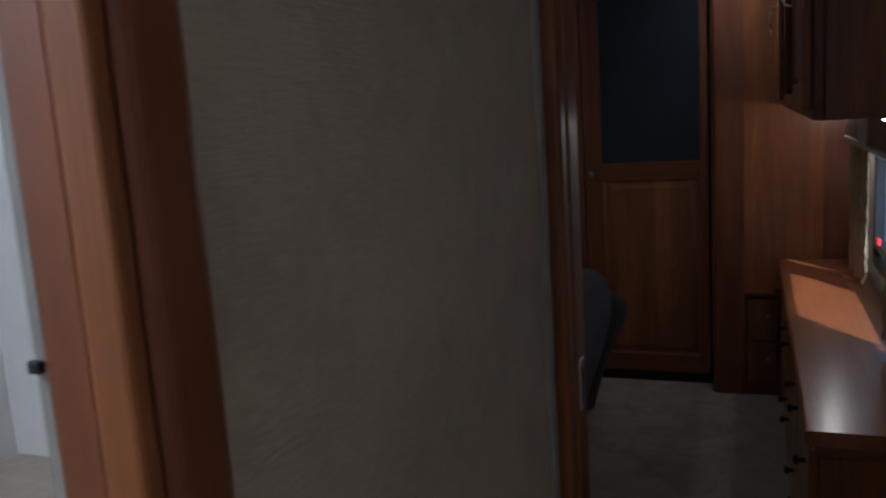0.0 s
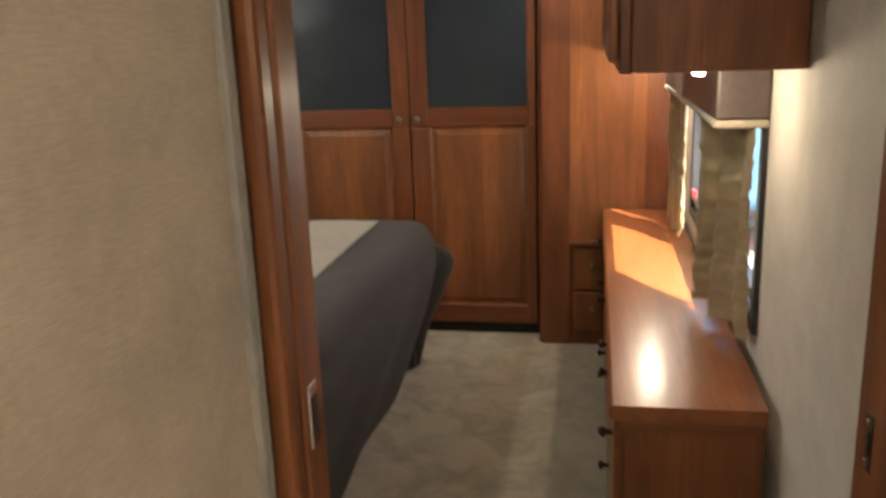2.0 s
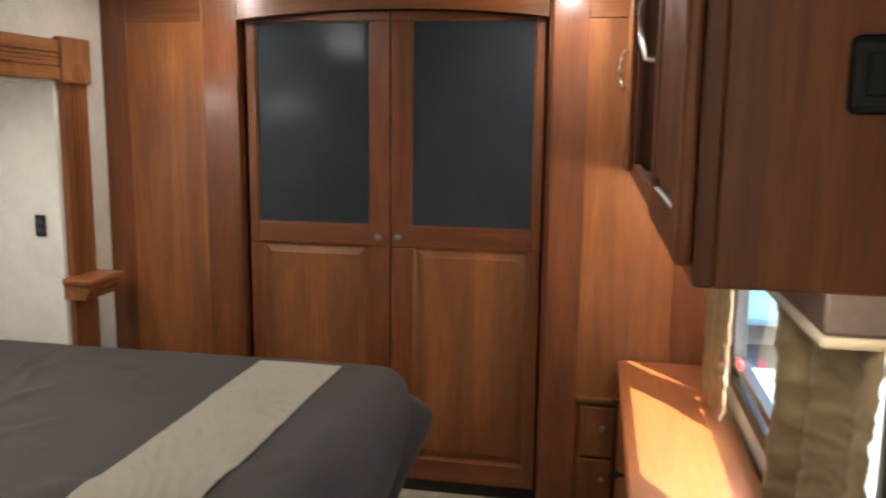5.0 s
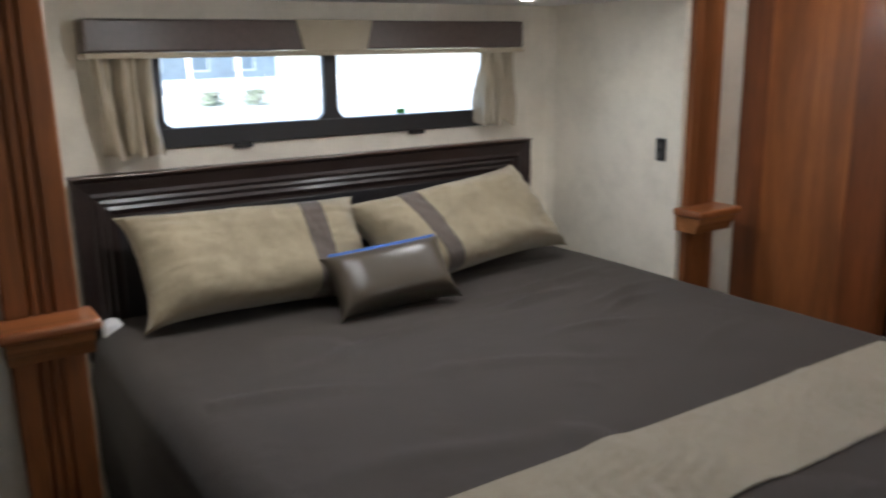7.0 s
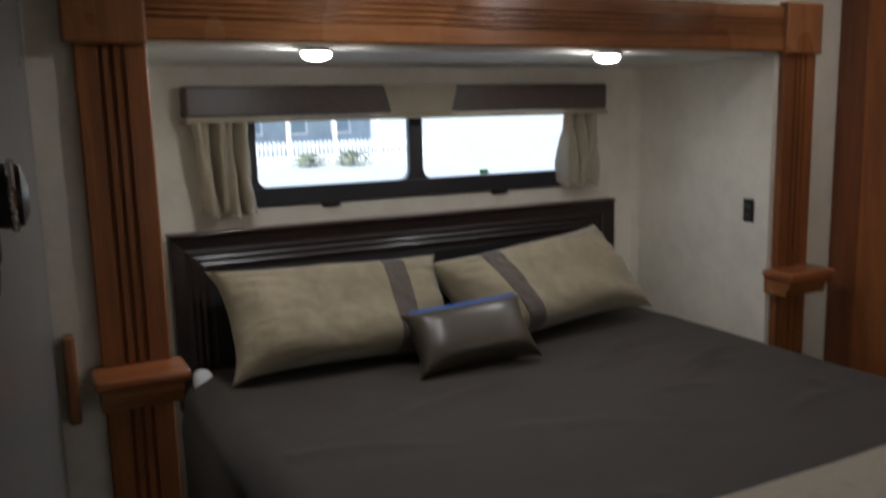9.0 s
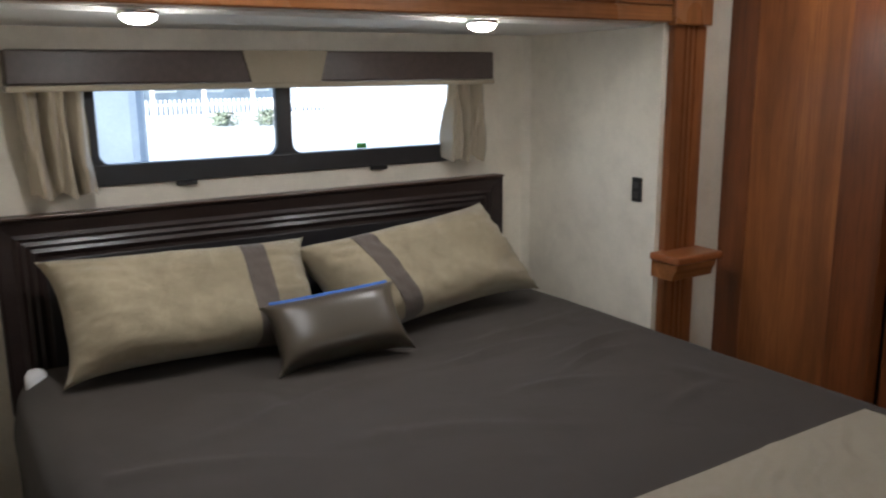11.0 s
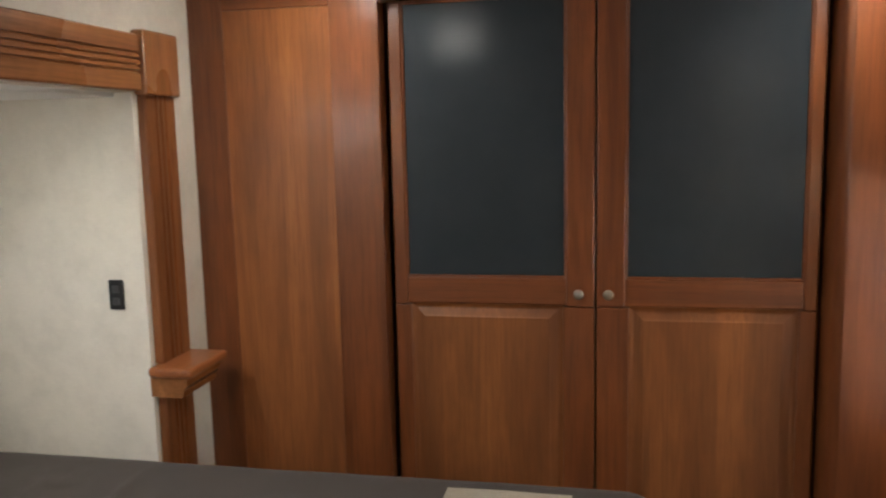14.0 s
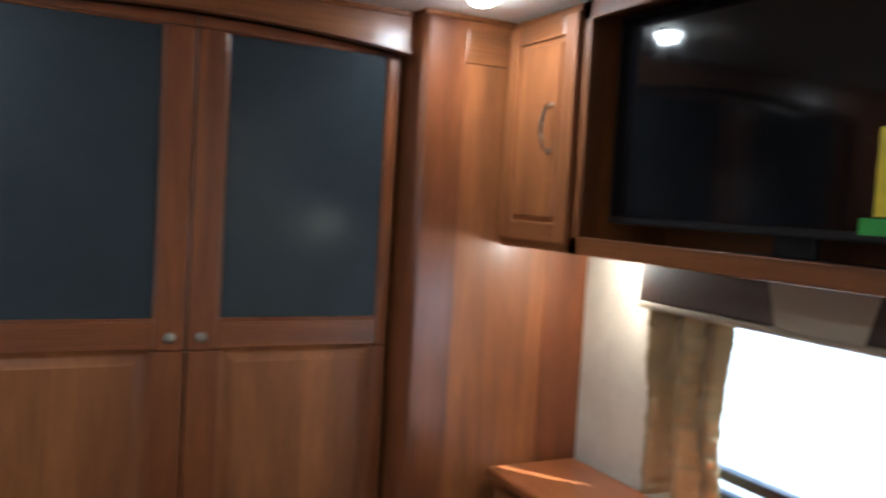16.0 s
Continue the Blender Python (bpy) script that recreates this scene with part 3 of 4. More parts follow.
def pull_handle(parent, x, y, z0, z1):
    pts = [(x, y, z0), (x - 0.018, y, z0 + 0.004)] + [(x - 0.018 - 0.010 * math.sin(math.pi * i / 8), y, z0 + 0.004 + (z1 - z0 - 0.008) * i / 8) for i in range(1, 8)] + [(x - 0.018, y, z1 - 0.004), (x, y, z1)]
    bm = bmesh.new()
    tube(bm, pts, 0.005, 8)
    for z in (z0, z1):
        lathe(bm, [(0.009, 0.0), (0.009, -0.004), (0.006, -0.006)], (x, y, z), "x", 12)
    return part("handle", bm, chrome, parent, "chrome bow handle", smooth=True)


def cabinet_door(y0, y1, hy):
    x0, x1, z0, z1 = TX - 0.020, TX - 0.001, TZ + 0.02, CEIL - 0.025
    f = 0.055
    d = part("door", boxes((x0 + 0.010, x1, y0 + f, y1 - f, z0 + f, z1 - f)), panel_z, tvc)
    for a, b in ((y0, y0 + f), (y1 - f, y1)):
        part("stile", boxes((x0, x1, a, b, z0, z1), bevel=0.006), panel_z, d)
    for a, b in ((z0, z0 + f), (z1 - f, z1)):
        part("rail", boxes((x0 + 0.001, x1, y0 + f, y1 - f, a, b), bevel=0.005), wood_y, d)
    part("raised_panel", boxes((x0 + 0.004, x1 - 0.002, y0 + f + 0.012, y1 - f - 0.012, z0 + f + 0.012, z1 - f - 0.012), bevel=0.004, seg=1), panel_z, d)
    pull_handle(d, x0, hy, 1.535, 1.655)


cabinet_door(TY0 + 0.012, RY0 - 0.022, RY0 - 0.055)
cabinet_door(RY1 + 0.022, TY1 - 0.012, RY1 + 0.115)
vent = part("vent_plate", boxes((0.995, 1.105, TY0 - 0.010, TY0, 1.455, 1.53), bevel=0.008), black_plastic, tvc, "black moulded switch plate")
for i in range(3):
    part("switch", boxes((1.010 + i * 0.028, 1.032 + i * 0.028, TY0 - 0.0135, TY0 - 0.010, 1.472, 1.514), bevel=0.002), black_plastic, vent)

tv = thing("television", (1.0, -1.0, TZ + 0.025), "black flat television standing in the cabinet recess", "television")
part("bezel", boxes((0.945, 1.00, -1.47, -0.497, 1.358, 1.872), bevel=0.006), black_plastic, tv)
part("screen", boxes((0.9425, 0.946, -1.455, -0.512, 1.378, 1.858)), screen_mat, tv, "glossy dark screen, switched off")
part("stand", boxes((0.94, 1.06, -1.22, -0.86, TZ + 0.025, TZ + 0.040), (0.99, 1.01, -1.08, -0.98, TZ + 0.04, 1.37), bevel=0.004), black_plastic, tv)
card = thing("price_card", (0.935, -1.24, 1.37), "yellow card with a green foot on the television", "card")
part("card", boxes((0.934, 0.937, -1.37, -1.24, 1.405, 1.56)), yellow_card, card)
part("foot", boxes((0.932, 0.938, -1.375, -1.215, 1.372, 1.402)), green_card, card)

# ---- trim round the bed recess ----
trim = thing("recess_trim", (-1.1, -1.3, 0), "cherry wood portal trim with fluted header and pilasters", "trim", kind="structure")
X0 = -1.119


def fluted(n, a, b, face, depth):
    """An outline in (across, out) with n round grooves between a and b."""
    mid, half = (a + b) / 2, (b - a) * 0.19
    pts = [(a, 0), (a, face - 0.004), (a + 0.004, face)]
    w = 2 * half / (n * 2 - 1)
    y = mid - half
    for i in range(n):
        pts += [(y, face), (y + w * 0.2, face - depth * 0.8), (y + w * 0.5, face - depth), (y + w * 0.8, face - depth * 0.8), (y + w, face)]
        y += 2 * w
    return pts + [(b - 0.004, face), (b, face - 0.004), (b, 0)]


def pilaster(y0, y1, z0, z1):
    bm = bmesh.new()
    prism(bm, [(X0 + q, p) for p, q in fluted(3, y0, y1, 0.022, 0.008)], "z", z0, z1)
    return part("pilaster", bm, wood_z, trim)


bm = bmesh.new()
prism(bm, [(X0 + q, p) for p, q in fluted(4, 1.562, 1.700, 0.024, 0.008)], "y", -2.250, -0.338)
part("header", bm, trim_y, trim, "fluted cherry header board")
for y0, y1 in ((-2.415, -2.250), (-0.338, -0.174)):
    part("corner_block", boxes((X0, X0 + 0.038, y0, y1, 1.552, 1.712), bevel=0.006), trim_z, trim)
for y0, y1 in ((-2.395, -2.250), (-0.325, -0.180)):
    pilaster(y0, y1, 0.862, 1.552)
    pilaster(y0, y1, 0.0, 0.782)


def post_shelf(y0, y1):
    bm = bmesh.new()
    box(bm, X0 + 0.002, X0 + 0.125, y0, y1, 0.836, 0.862, bevel=0.009, seg=3)
    s = part("shelf", bm, top_y, trim, "small rounded cherry shelf")
    bm = bmesh.new()
    prism(bm, [(X0 + 0.002, 0.836), (X0 + 0.106, 0.836), (X0 + 0.104, 0.814), (X0 + 0.094, 0.800), (X0 + 0.090, 0.782), (X0 + 0.002, 0.782)], "y", y0 + 0.014, y1 - 0.014)
    part("bracket", bm, trim_y, s)


post_shelf(-2.420, -2.224)
post_shelf(-0.372, -0.165)

# ---- bed ----
BED_X0, BED_X1, BED_Y0, BED_Y1, BED_Z = -1.69, 0.08, -2.04, -0.455, 0.64
bed = thing("bed", (-0.8, -1.3, 0), "made bed under a brown-grey coverlet with a beige band", "bed")


FOLDS = [(0.76, 1.28, 1.7, 0.10, 0.013, 0.009), (0.66, 1.36, 1.65, 0.13, 0.016, 0.008), (0.56, 1.08, 1.55, 0.15, 0.020, 0.009), (0.44, 1.28, 1.65, 0.17, 0.022, 0.008),
         (0.20, 1.22, 1.65, 0.16, 0.024, 0.009), (0.86, 1.05, 1.35, 0.12, 0.02, 0.005), (0.42, 0.75, 1.4, 0.16, 0.03, 0.006), (0.62, 0.45, 1.75, 0.2, 0.028, 0.005),
         (0.95, 0.7, 1.2, 0.22, 0.03, 0.004), (1.1, 1.3, 1.9, 0.14, 0.02, 0.004), (0.8, 0.12, 1.2, 0.2, 0.03, 0.006), (1.25, 0.35, 1.4, 0.25, 0.04, 0.004)]


def bed_place(u, v, lift=0.0):
    """A point of the cloth: u metres from the head, v metres across; past the edges it rounds off and hangs."""
    lx, ly = BED_X1 - BED_X0, BED_Y1 - BED_Y0
    dx, dy0, dy1 = max(u - lx, 0), max(-v, 0), max(v - ly, 0)
    dy = dy1 if dy1 else -dy0
    d = math.hypot(dx, dy)
    x, y = BED_X0 + min(u, lx), BED_Y0 + min(max(v, 0), ly)
    wr = 0.006 * noise.noise(Vector((u * 2.2, v * 2.2, 0.3))) + 0.0025 * noise.noise(Vector((u * 7, v * 5, 2.1)))
    fold = 0.022 * max(0.0, noise.noise(Vector((u * 3.5 + v * 2.0, v * 6.0 - u * 1.5, 7.7))) - 0.25)
    for cu, cv, ang, ln, wd, hi in FOLDS:
        du, dv = u - cu, v - cv
        s, q = du * math.cos(ang) + dv * math.sin(ang), -du * math.sin(ang) + dv * math.cos(ang) + 0.02 * math.sin(9 * dv + 5 * cu)
        fold += 2.1 * hi * math.exp(-(s / ln) ** 2 - (q / wd) ** 2)
    if d < 1e-6:
        return Vector((x, y, BED_Z + wr + fold + lift))
    r = 0.10
    nx, ny = dx / d, dy / d
    if d < r * math.pi / 2:
        a = d / r
        out, drop = r * math.sin(a), r * (1 - math.cos(a))
    else:
        e = d - r * math.pi / 2
        k = min(4 * abs(nx * ny) * 0.6, 1.0)
        rise = math.sin(min(e / 0.10, 1) * math.pi / 2)
        flare = (0.02 + 0.085 * k) * rise * max(0.0, 1 - 1.4 * k * max(e - 0.12, 0))
        out = r + flare - (0.27 if dy1 else 0.06 + 0.21 * min(abs(nx) / 0.6, 1.0) ** 2) * max(e - 0.03, 0) + 0.010 * math.sin(9 * (u + v)) * min(e / 0.3, 1)
        drop = r + e
    out += lift
    z = max(BED_Z + wr * (1 - min(d / 0.1, 1)) - drop + (lift if d < 0.1 else 0), 0.012)
    return Vector((x + nx * out, y + ny * out, z))


LX, LY = BED_X1 - BED_X0, BED_Y1 - BED_Y0
HANG = 0.68
part("coverlet", sheet(250, 280, lambda a, b: bed_place(a * (LX + HANG), -HANG + b * (LY + 2 * HANG)), 0.006), coverlet_mat, bed, "brown-grey woven coverlet", smooth=True)
S0, S1 = -0.312 - BED_X0, -0.034 - BED_X0


def band_lift(a, b):
    ends = min(1.0, 12 * b, 12 * (1 - b)) * math.sin(math.pi * a) ** 0.3
    return 0.007 + 0.0034 * ends * math.sin(120 * (a * 0.27 + b * (LY + 0.466) * 0.7) + 7 * noise.noise(Vector((a * 2.5, b * 16, 1.7)))) + 0.005 * ends * noise.noise(Vector((a * 6, b * 40, 4.2)))


part("band", sheet(40, 260, lambda a, b: bed_place(S0 + a * (S1 - S0), -0.5 + b * (LY + 0.466), band_lift(a, b)), 0.005), runner_mat, bed, "beige quilted band across the bed", smooth=True)
part("mattress", boxes((BED_X0 + 0.02, BED_X1 - 0.02, BED_Y0 + 0.02, BED_Y1 - 0.02, 0.34, BED_Z - 0.03), bevel=0.05, seg=4), sheet_white, bed, "white mattress")
part("sheet_corner", boxes((-1.692, -1.625, -2.114, -2.058, 0.52, 0.655), bevel=0.024, seg=4), sheet_white, bed, "white sheet corner at the headboard", smooth=True)
part("platform", boxes((BED_X0 + 0.0, BED_X1 - 0.05, BED_Y0 + 0.05, BED_Y1 - 0.05, 0.0, 0.338)), wood_y, bed)

HX = -1.70
head = thing("headboard", (HX, -1.32, 0.55), "dark espresso headboard with moulded frame and padded panel", "headboard")
HY0, HY1, HZ = -2.147, -0.514, 1.054
prof = [(HX - 0.04, 0.0), (HX, 0.0), (HX + 0.002, 0.004), (HX - 0.004, 0.011), (HX - 0.013, 0.044), (HX - 0.005, 0.055), (HX - 0.013, 0.065), (HX - 0.008, 0.075),
        (HX - 0.017, 0.086), (HX - 0.012, 0.096), (HX - 0.022, 0.110), (HX - 0.022, 0.120), (HX - 0.04, 0.120)]


def mitred(fa, fb):
    """A moulded rail: fa and fb give the two ends of the line at depth d from the outer edge."""
    bm = bmesh.new()
    va = [bm.verts.new((x, *fa(d))) for x, d in prof]
    vb = [bm.verts.new((x, *fb(d))) for x, d in prof]
    for i in range(len(prof)):
        k = (i + 1) % len(prof)
        bm.faces.new((va[i], va[k], vb[k], vb[i]))
    bm.faces.new(va)
    bm.faces.new(vb[::-1])
    return bm


part("top_rail", mitred(lambda d: (HY0 + d, HZ - d), lambda d: (HY1 - d, HZ - d)), espresso, head)
part("cap", boxes((HX - 0.045, HX + 0.008, HY0 - 0.003, HY1 + 0.003, HZ, HZ + 0.006), bevel=0.002), walnut, head, "thin brown cap strip")
part("side_rail", mitred(lambda d: (HY0 + d, 0.52), lambda d: (HY0 + d, HZ - d)), espresso, head)
part("side_rail", mitred(lambda d: (HY1 - d, 0.52), lambda d: (HY1 - d, HZ - d)), espresso, head)
part("padded_panel", boxes((HX - 0.04, HX - 0.022, HY0 + 0.115, HY1 - 0.115, 0.52, HZ - 0.115), bevel=0.008), plain("black_leatherette", (0.012, 0.011, 0.013), 0.38, bump=0.15, scale=80), head, "black padded panel")


def pillow(name, label, w, h, d, m, body, band=None, group="", shear=0.0):
    """A cushion w wide, h high and d deep, standing in its own plane, placed by the matrix m."""
    ob = new(name)
    ob.matrix_world = m
    ob.empty_display_size = 0.05
    BASE[ob.name] = Vector((0, 0, 0))
    tagged(ob, label, "pillow", group)

    def skin(lo, hi, grow, n=44):
        bm = bmesh.new()
        rows = []
        for i in range(n + 1):
            row = []
            for j in range(n + 1):
                u, v = lo + (hi - lo) * i / n, -1 + 2 * j / n
                k = 1.0 if d > 0.2 else 1.5
                pinch = 1 - 0.13 * k * (1 - (abs(u) ** 3)) * abs(v) ** 4
                pinch_u = 1 - 0.10 * k * (1 - (abs(v) ** 3)) * abs(u) ** 4
                x, z = u * w / 2 * pinch_u, v * h / 2 * pinch
                t = max((1 - u ** 4) * (1 - v ** 4), 0) ** 0.5
                wr = (0.0 if d < 0.2 else 1.0) * (0.009 * noise.noise(Vector((u * 2.4 + w * 9, v * 2.0, h * 7))) + 0.002 * noise.noise(Vector((u * 8, v * 5 + u * 3, w * 5))) + 0.004 * abs(noise.noise(Vector((u * 13 - v * 4, v * 7 + u * 5, w * 11)))) * (0.3 + abs(u * v)) + 0.010 * (abs(u) ** 3) * noise.noise(Vector((u * 4, v * 9, w * 3))))
                x += shear * z
                row.append((x, z - 0.018 * abs(u) ** 5 * (1 if v < 0 else 0) * d / 0.22, t * (d / 2 + wr * 2.2) + grow))
            rows.append(row)
        f = [[bm.verts.new((x, -t, z)) for x, z, t in r] for r in rows]
        b = [[bm.verts.new((x, t, z)) for x, z, t in r] for r in rows]
        for i in range(n):
            for j in range(n):
                bm.faces.new((f[i][j], f[i + 1][j], f[i + 1][j + 1], f[i][j + 1]))
                bm.faces.new((b[i][j], b[i][j + 1], b[i + 1][j + 1], b[i + 1][j]))
        for i in range(n):
            bm.faces.new((f[i][0], b[i][0], b[i + 1][0], f[i + 1][0]))
            bm.faces.new((f[i][n], f[i + 1][n], b[i + 1][n], b[i][n]))
            bm.faces.new((f[0][i], f[0][i + 1], b[0][i + 1], b[0][i]))
            bm.faces.new((f[n][i], b[n][i], b[n][i + 1], f[n][i + 1]))
        return bm

    part("cover", skin(-1, 1, 0.003), body, ob, smooth=True)
    if band:
        part("band", skin(*band, 0.006), pillow_band, ob, "brown cloth band", smooth=True)
    return ob


def lean(x, y, z, back, turn, roll=0.0):
    """A cushion that faces into the room (along +x), leaning back, turned about the upright."""
    return Matrix.Translation((x, y, z)) @ Euler((0, 0, radians(90 + turn))).to_matrix().to_4x4() @ Euler((radians(-back), radians(roll), 0)).to_matrix().to_4x4()


pillow("pillow", "tan suede pillow with a brown band against the headboard", 0.73, 0.325, 0.22, lean(-1.53, -1.69, 0.805, 30, -2, 1), pillow_mat, (0.38, 0.56), "pillows on the bed", -0.08)
pillow("pillow", "tan suede pillow with a brown band, slumped against the headboard", 0.74, 0.33, 0.22, lean(-1.52, -0.965, 0.810, 30, 5, -5), pillow_mat, (-0.56, -0.38), "pillows on the bed", -0.30)
small = pillow("cushion", "small bronze satin cushion with blue piping on the bed", 0.40, 0.20, 0.15, lean(-1.315, -1.36, 0.738, 38, -6, -4), satin)
bm = bmesh.new()
tube(bm, [(-0.17 + 0.34 * i / 14, -0.016 - 0.014 * (1 - (abs(-1 + i / 7)) ** 3), 0.095 - 0.0075 * (1 - (abs(-1 + i / 7)) ** 3)) for i in range(15)], 0.0065, 8)
part("piping", bm, blue_piping, small, "blue piping", smooth=True)

# ---- windows, valances and curtains ----


def window_unit(name, wall_x, out, y0, y1, z0, z1, mullions, label, foot=0.035):
    """A black-framed slider in a wall of constant x; out is +1 or -1 towards the outside."""
    w = thing(name, (wall_x, (y0 + y1) / 2, z0), label, "window", kind="structure")
    f = 0.035
    a, b = sorted((wall_x - out * 0.012, wall_x + out * 0.026))
    bm = boxes((a, b, y0, y1, z0, z0 + foot), (a, b, y0, y1, z1 - f, z1), (a, b, y0, y0 + f, z0 + foot, z1 - f), (a, b, y1 - f, y1, z0 + foot, z1 - f), bevel=0.004)
    r = 0.032
    ends = [y0 + f] + [e for y in mullions for e in (y - 0.025, y + 0.025)] + [y1 - f]
    for p, q in zip(ends[::2], ends[1::2]):
        for cy, sy in ((p, 1), (q, -1)):
            for cz, sz in ((z0 + foot, 1), (z1 - f, -1)):
                arc = [(cy + sy * r * (1 - math.cos(i * math.pi / 12)), cz + sz * r * (1 - math.sin(i * math.pi / 12))) for i in range(7)]
                prism(bm, [(cy - sy * 0.003, cz - sz * 0.003), (cy - sy * 0.003, cz + sz * r)] + arc + [(cy + sy * r, cz - sz * 0.003)], "x", a + 0.007, b - 0.007)
    part("window_frame", bm, black_frame, w)
    for y in mullions:
        part("mullion", boxes((a + 0.006, b - 0.006, y - 0.025, y + 0.025, z0 + foot, z1 - f), bevel=0.003), black_frame, w)
    for p, q in zip(ends[::2], ends[1::2]):
        pane = part("pane", boxes((wall_x + out * 0.012, wall_x + out * 0.016, p - 0.004, q + 0.004, z0 + foot - 0.004, z1 - f + 0.004)), pane_mat, w, "clear glass pane")
        pane.visible_shadow = False
    return w


win1 = window_unit("window_1", BX, -1, VY0, VY1, VZ0, VZ1, (-1.305,), "black-framed sliding window over the bed", 0.060)
win2 = window_unit("window_2", RX, 1, WY0, WY1, WZ0, WZ1, (), "black-framed window over the dresser")
part("red_latch", boxes((RX - 0.024, RX - 0.010, -0.70, -0.655, 0.778, 0.803), bevel=0.004), plain("red_plastic", (0.60, 0.02, 0.03), 0.35), win2, "red escape latch")
part("lower_bar", boxes((RX - 0.010, RX + 0.024, WY0 + 0.036, WY1 - 0.036, 0.745, 0.773), bevel=0.003), black_frame, win2)
part("sticker", boxes((BX - 0.010, BX - 0.008, -1.05, -1.015, VZ0 + 0.062, VZ0 + 0.078)), green_card, win1, "small green sticker")
for y in (-1.62, -0.98):
    part("catch", boxes((BX + 0.002, BX + 0.020, y - 0.03, y + 0.03, VZ0 - 0.012, VZ0 + 0.004), bevel=0.003), black_plastic, win1, "small dark latch")

val = thing("valance", (BX + 0.06, -1.3, 1.37), "brown padded valance with a tan keystone centre", "valance")
VX = BX + 0.10
part("board", boxes((BX + 0.001, VX, -2.075, -0.570, 1.398, 1.488), bevel=0.006), valance_brown, val)
part("lower_piping", boxes((BX + 0.001, VX + 0.004, -2.078, -0.567, 1.380, 1.397), bevel=0.005), valance_tan, val, "tan piping")
bm = bmesh.new()
prism(bm, [(-1.461, 1.489), (-1.196, 1.489), (-1.221, 1.396), (-1.436, 1.396)], "x", VX, VX + 0.007)
part("keystone", bm, valance_tan, val, "tan keystone panel")

val2 = thing("valance", (1.11, -1.15, 1.11), "brown padded valance with tan piping over the dresser window", "valance")
part("board", boxes((1.07, RX - 0.001, -1.81, -0.49, 1.160, 1.272), bevel=0.006), valance_brown, val2)
part("lower_piping", boxes((1.066, RX - 0.001, -1.812, -0.487, 1.142, 1.159), bevel=0.006), valance_tan, val2, "tan piping")
bm = bmesh.new()
prism(bm, [(-1.18, 1.273), (-0.91, 1.273), (-0.94, 1.158), (-1.15, 1.158)], "x", 1.064, 1.070)
part("keystone", bm, valance_tan, val2, "tan keystone panel")


def curtain(name, x, side, y0, y1, z0, z1, waves, pinch, amp, material, label, skew=0.0, seed=0.0):
    """Gathered cloth: y from y0 to y1 at the top, drawn in by pinch at the foot, folds standing out by amp."""
    yc = (y0 + y1) / 2

    def f(a, b):
        z = z1 + (z0 - z1) * b
        k = 1 - pinch * b
        y = yc + skew * b + (y0 - yc + (y1 - y0) * a) * k
        ph = 2 * math.pi * waves * (a + 0.045 * math.sin(8 * a + seed)) + 0.9 * math.sin(3 * b + seed)
        w = (2.4 * abs(math.sin(ph / 2)) ** 0.8 - 1.4) * (0.9 + 0.9 * noise.noise(Vector((a * 6, b * 1.5, seed + 3)))) + 0.35 * math.sin(2 * math.pi * waves * 1.7 * a + seed + 2 * b)
        n = 0.35 * noise.noise(Vector((a * 5, b * 6, seed)))
        rough = 0.5 * math.sin(20 * a + seed) * max(0, b - 0.85) * 4
        return (x + side * (0.004 + amp * (1.2 + w + n + rough * 0.4)), y, z + 0.010 * math.sin(7 * a * waves * 0.8 + seed) * b)

    return single(name, sheet(90, 30, f, 0.003), material, (0, 0, 0), label, "curtain", "", smooth=True)


def dresser_curtain(x0, x1, y0, y1, z0, z1, waist, seed):
    """A gathered satin panel, narrowed at its waist, puckered along its folds, with a ruffled hem."""
    yc = (y0 + y1) / 2

    def f(a, b):
        k = 1 - waist * (0.85 + 0.15 * math.sin(5 * b + seed)) * math.sin(math.pi * min(1.0, 0.10 + 0.85 * b)) ** 2 - 0.04 * b
        y = yc + (y0 - yc + (y1 - y0) * a) * k + 0.006 * noise.noise(Vector((a * 3, b * 9, seed)))
        fold = math.sin(2 * math.pi * (2.6 * a + 0.05 * math.sin(6 * a + seed)) + 0.5 * math.sin(4 * b + seed))
        pucker = noise.noise(Vector((a * 7, b * 20, seed))) + 0.6 * noise.noise(Vector((a * 12, b * 44, seed + 5)))
        hem = 0.004 * math.sin(40 * a + seed) * max(0.0, b - 0.9) * 10
        depth = 0.026 * fold * (0.3 + 0.8 * a) + 0.006 * pucker + 0.004 * noise.noise(Vector((a * 4, b * 3, seed + 9)))
        return (x0 + (x1 - x0) * a - depth + hem, y, z1 + (z0 - z1) * b + 0.008 * math.sin(17 * a + seed) * b)

    return single("curtain", sheet(110, 80, f, 0.003), curtain_mat, (0, 0, 0), "gold satin gathered curtain over the dresser", "curtain", "curtains over the dresser", smooth=True)


curtain("curtain", BX + 0.02, 1, -2.055, -1.885, 1.105, 1.385, 2.8, 0.05, 0.034, curtain_bed, "short tan gathered curtain beside the bed window", 0.012, 0.4)
curtain("curtain", BX + 0.02, 1, -0.74, -0.585, 1.125, 1.385, 3.0, 0.12, 0.028, curtain_bed, "short tan gathered curtain beside the bed window", -0.005, 2.3)
dresser_curtain(1.152, 1.096, -1.82, -1.42, 0.662, 1.150, 0.16, 1.1)
dresser_curtain(1.112, 1.112, -0.79, -0.475, 0.665, 1.150, 0.20, 3.7)

# ---- lamps ----


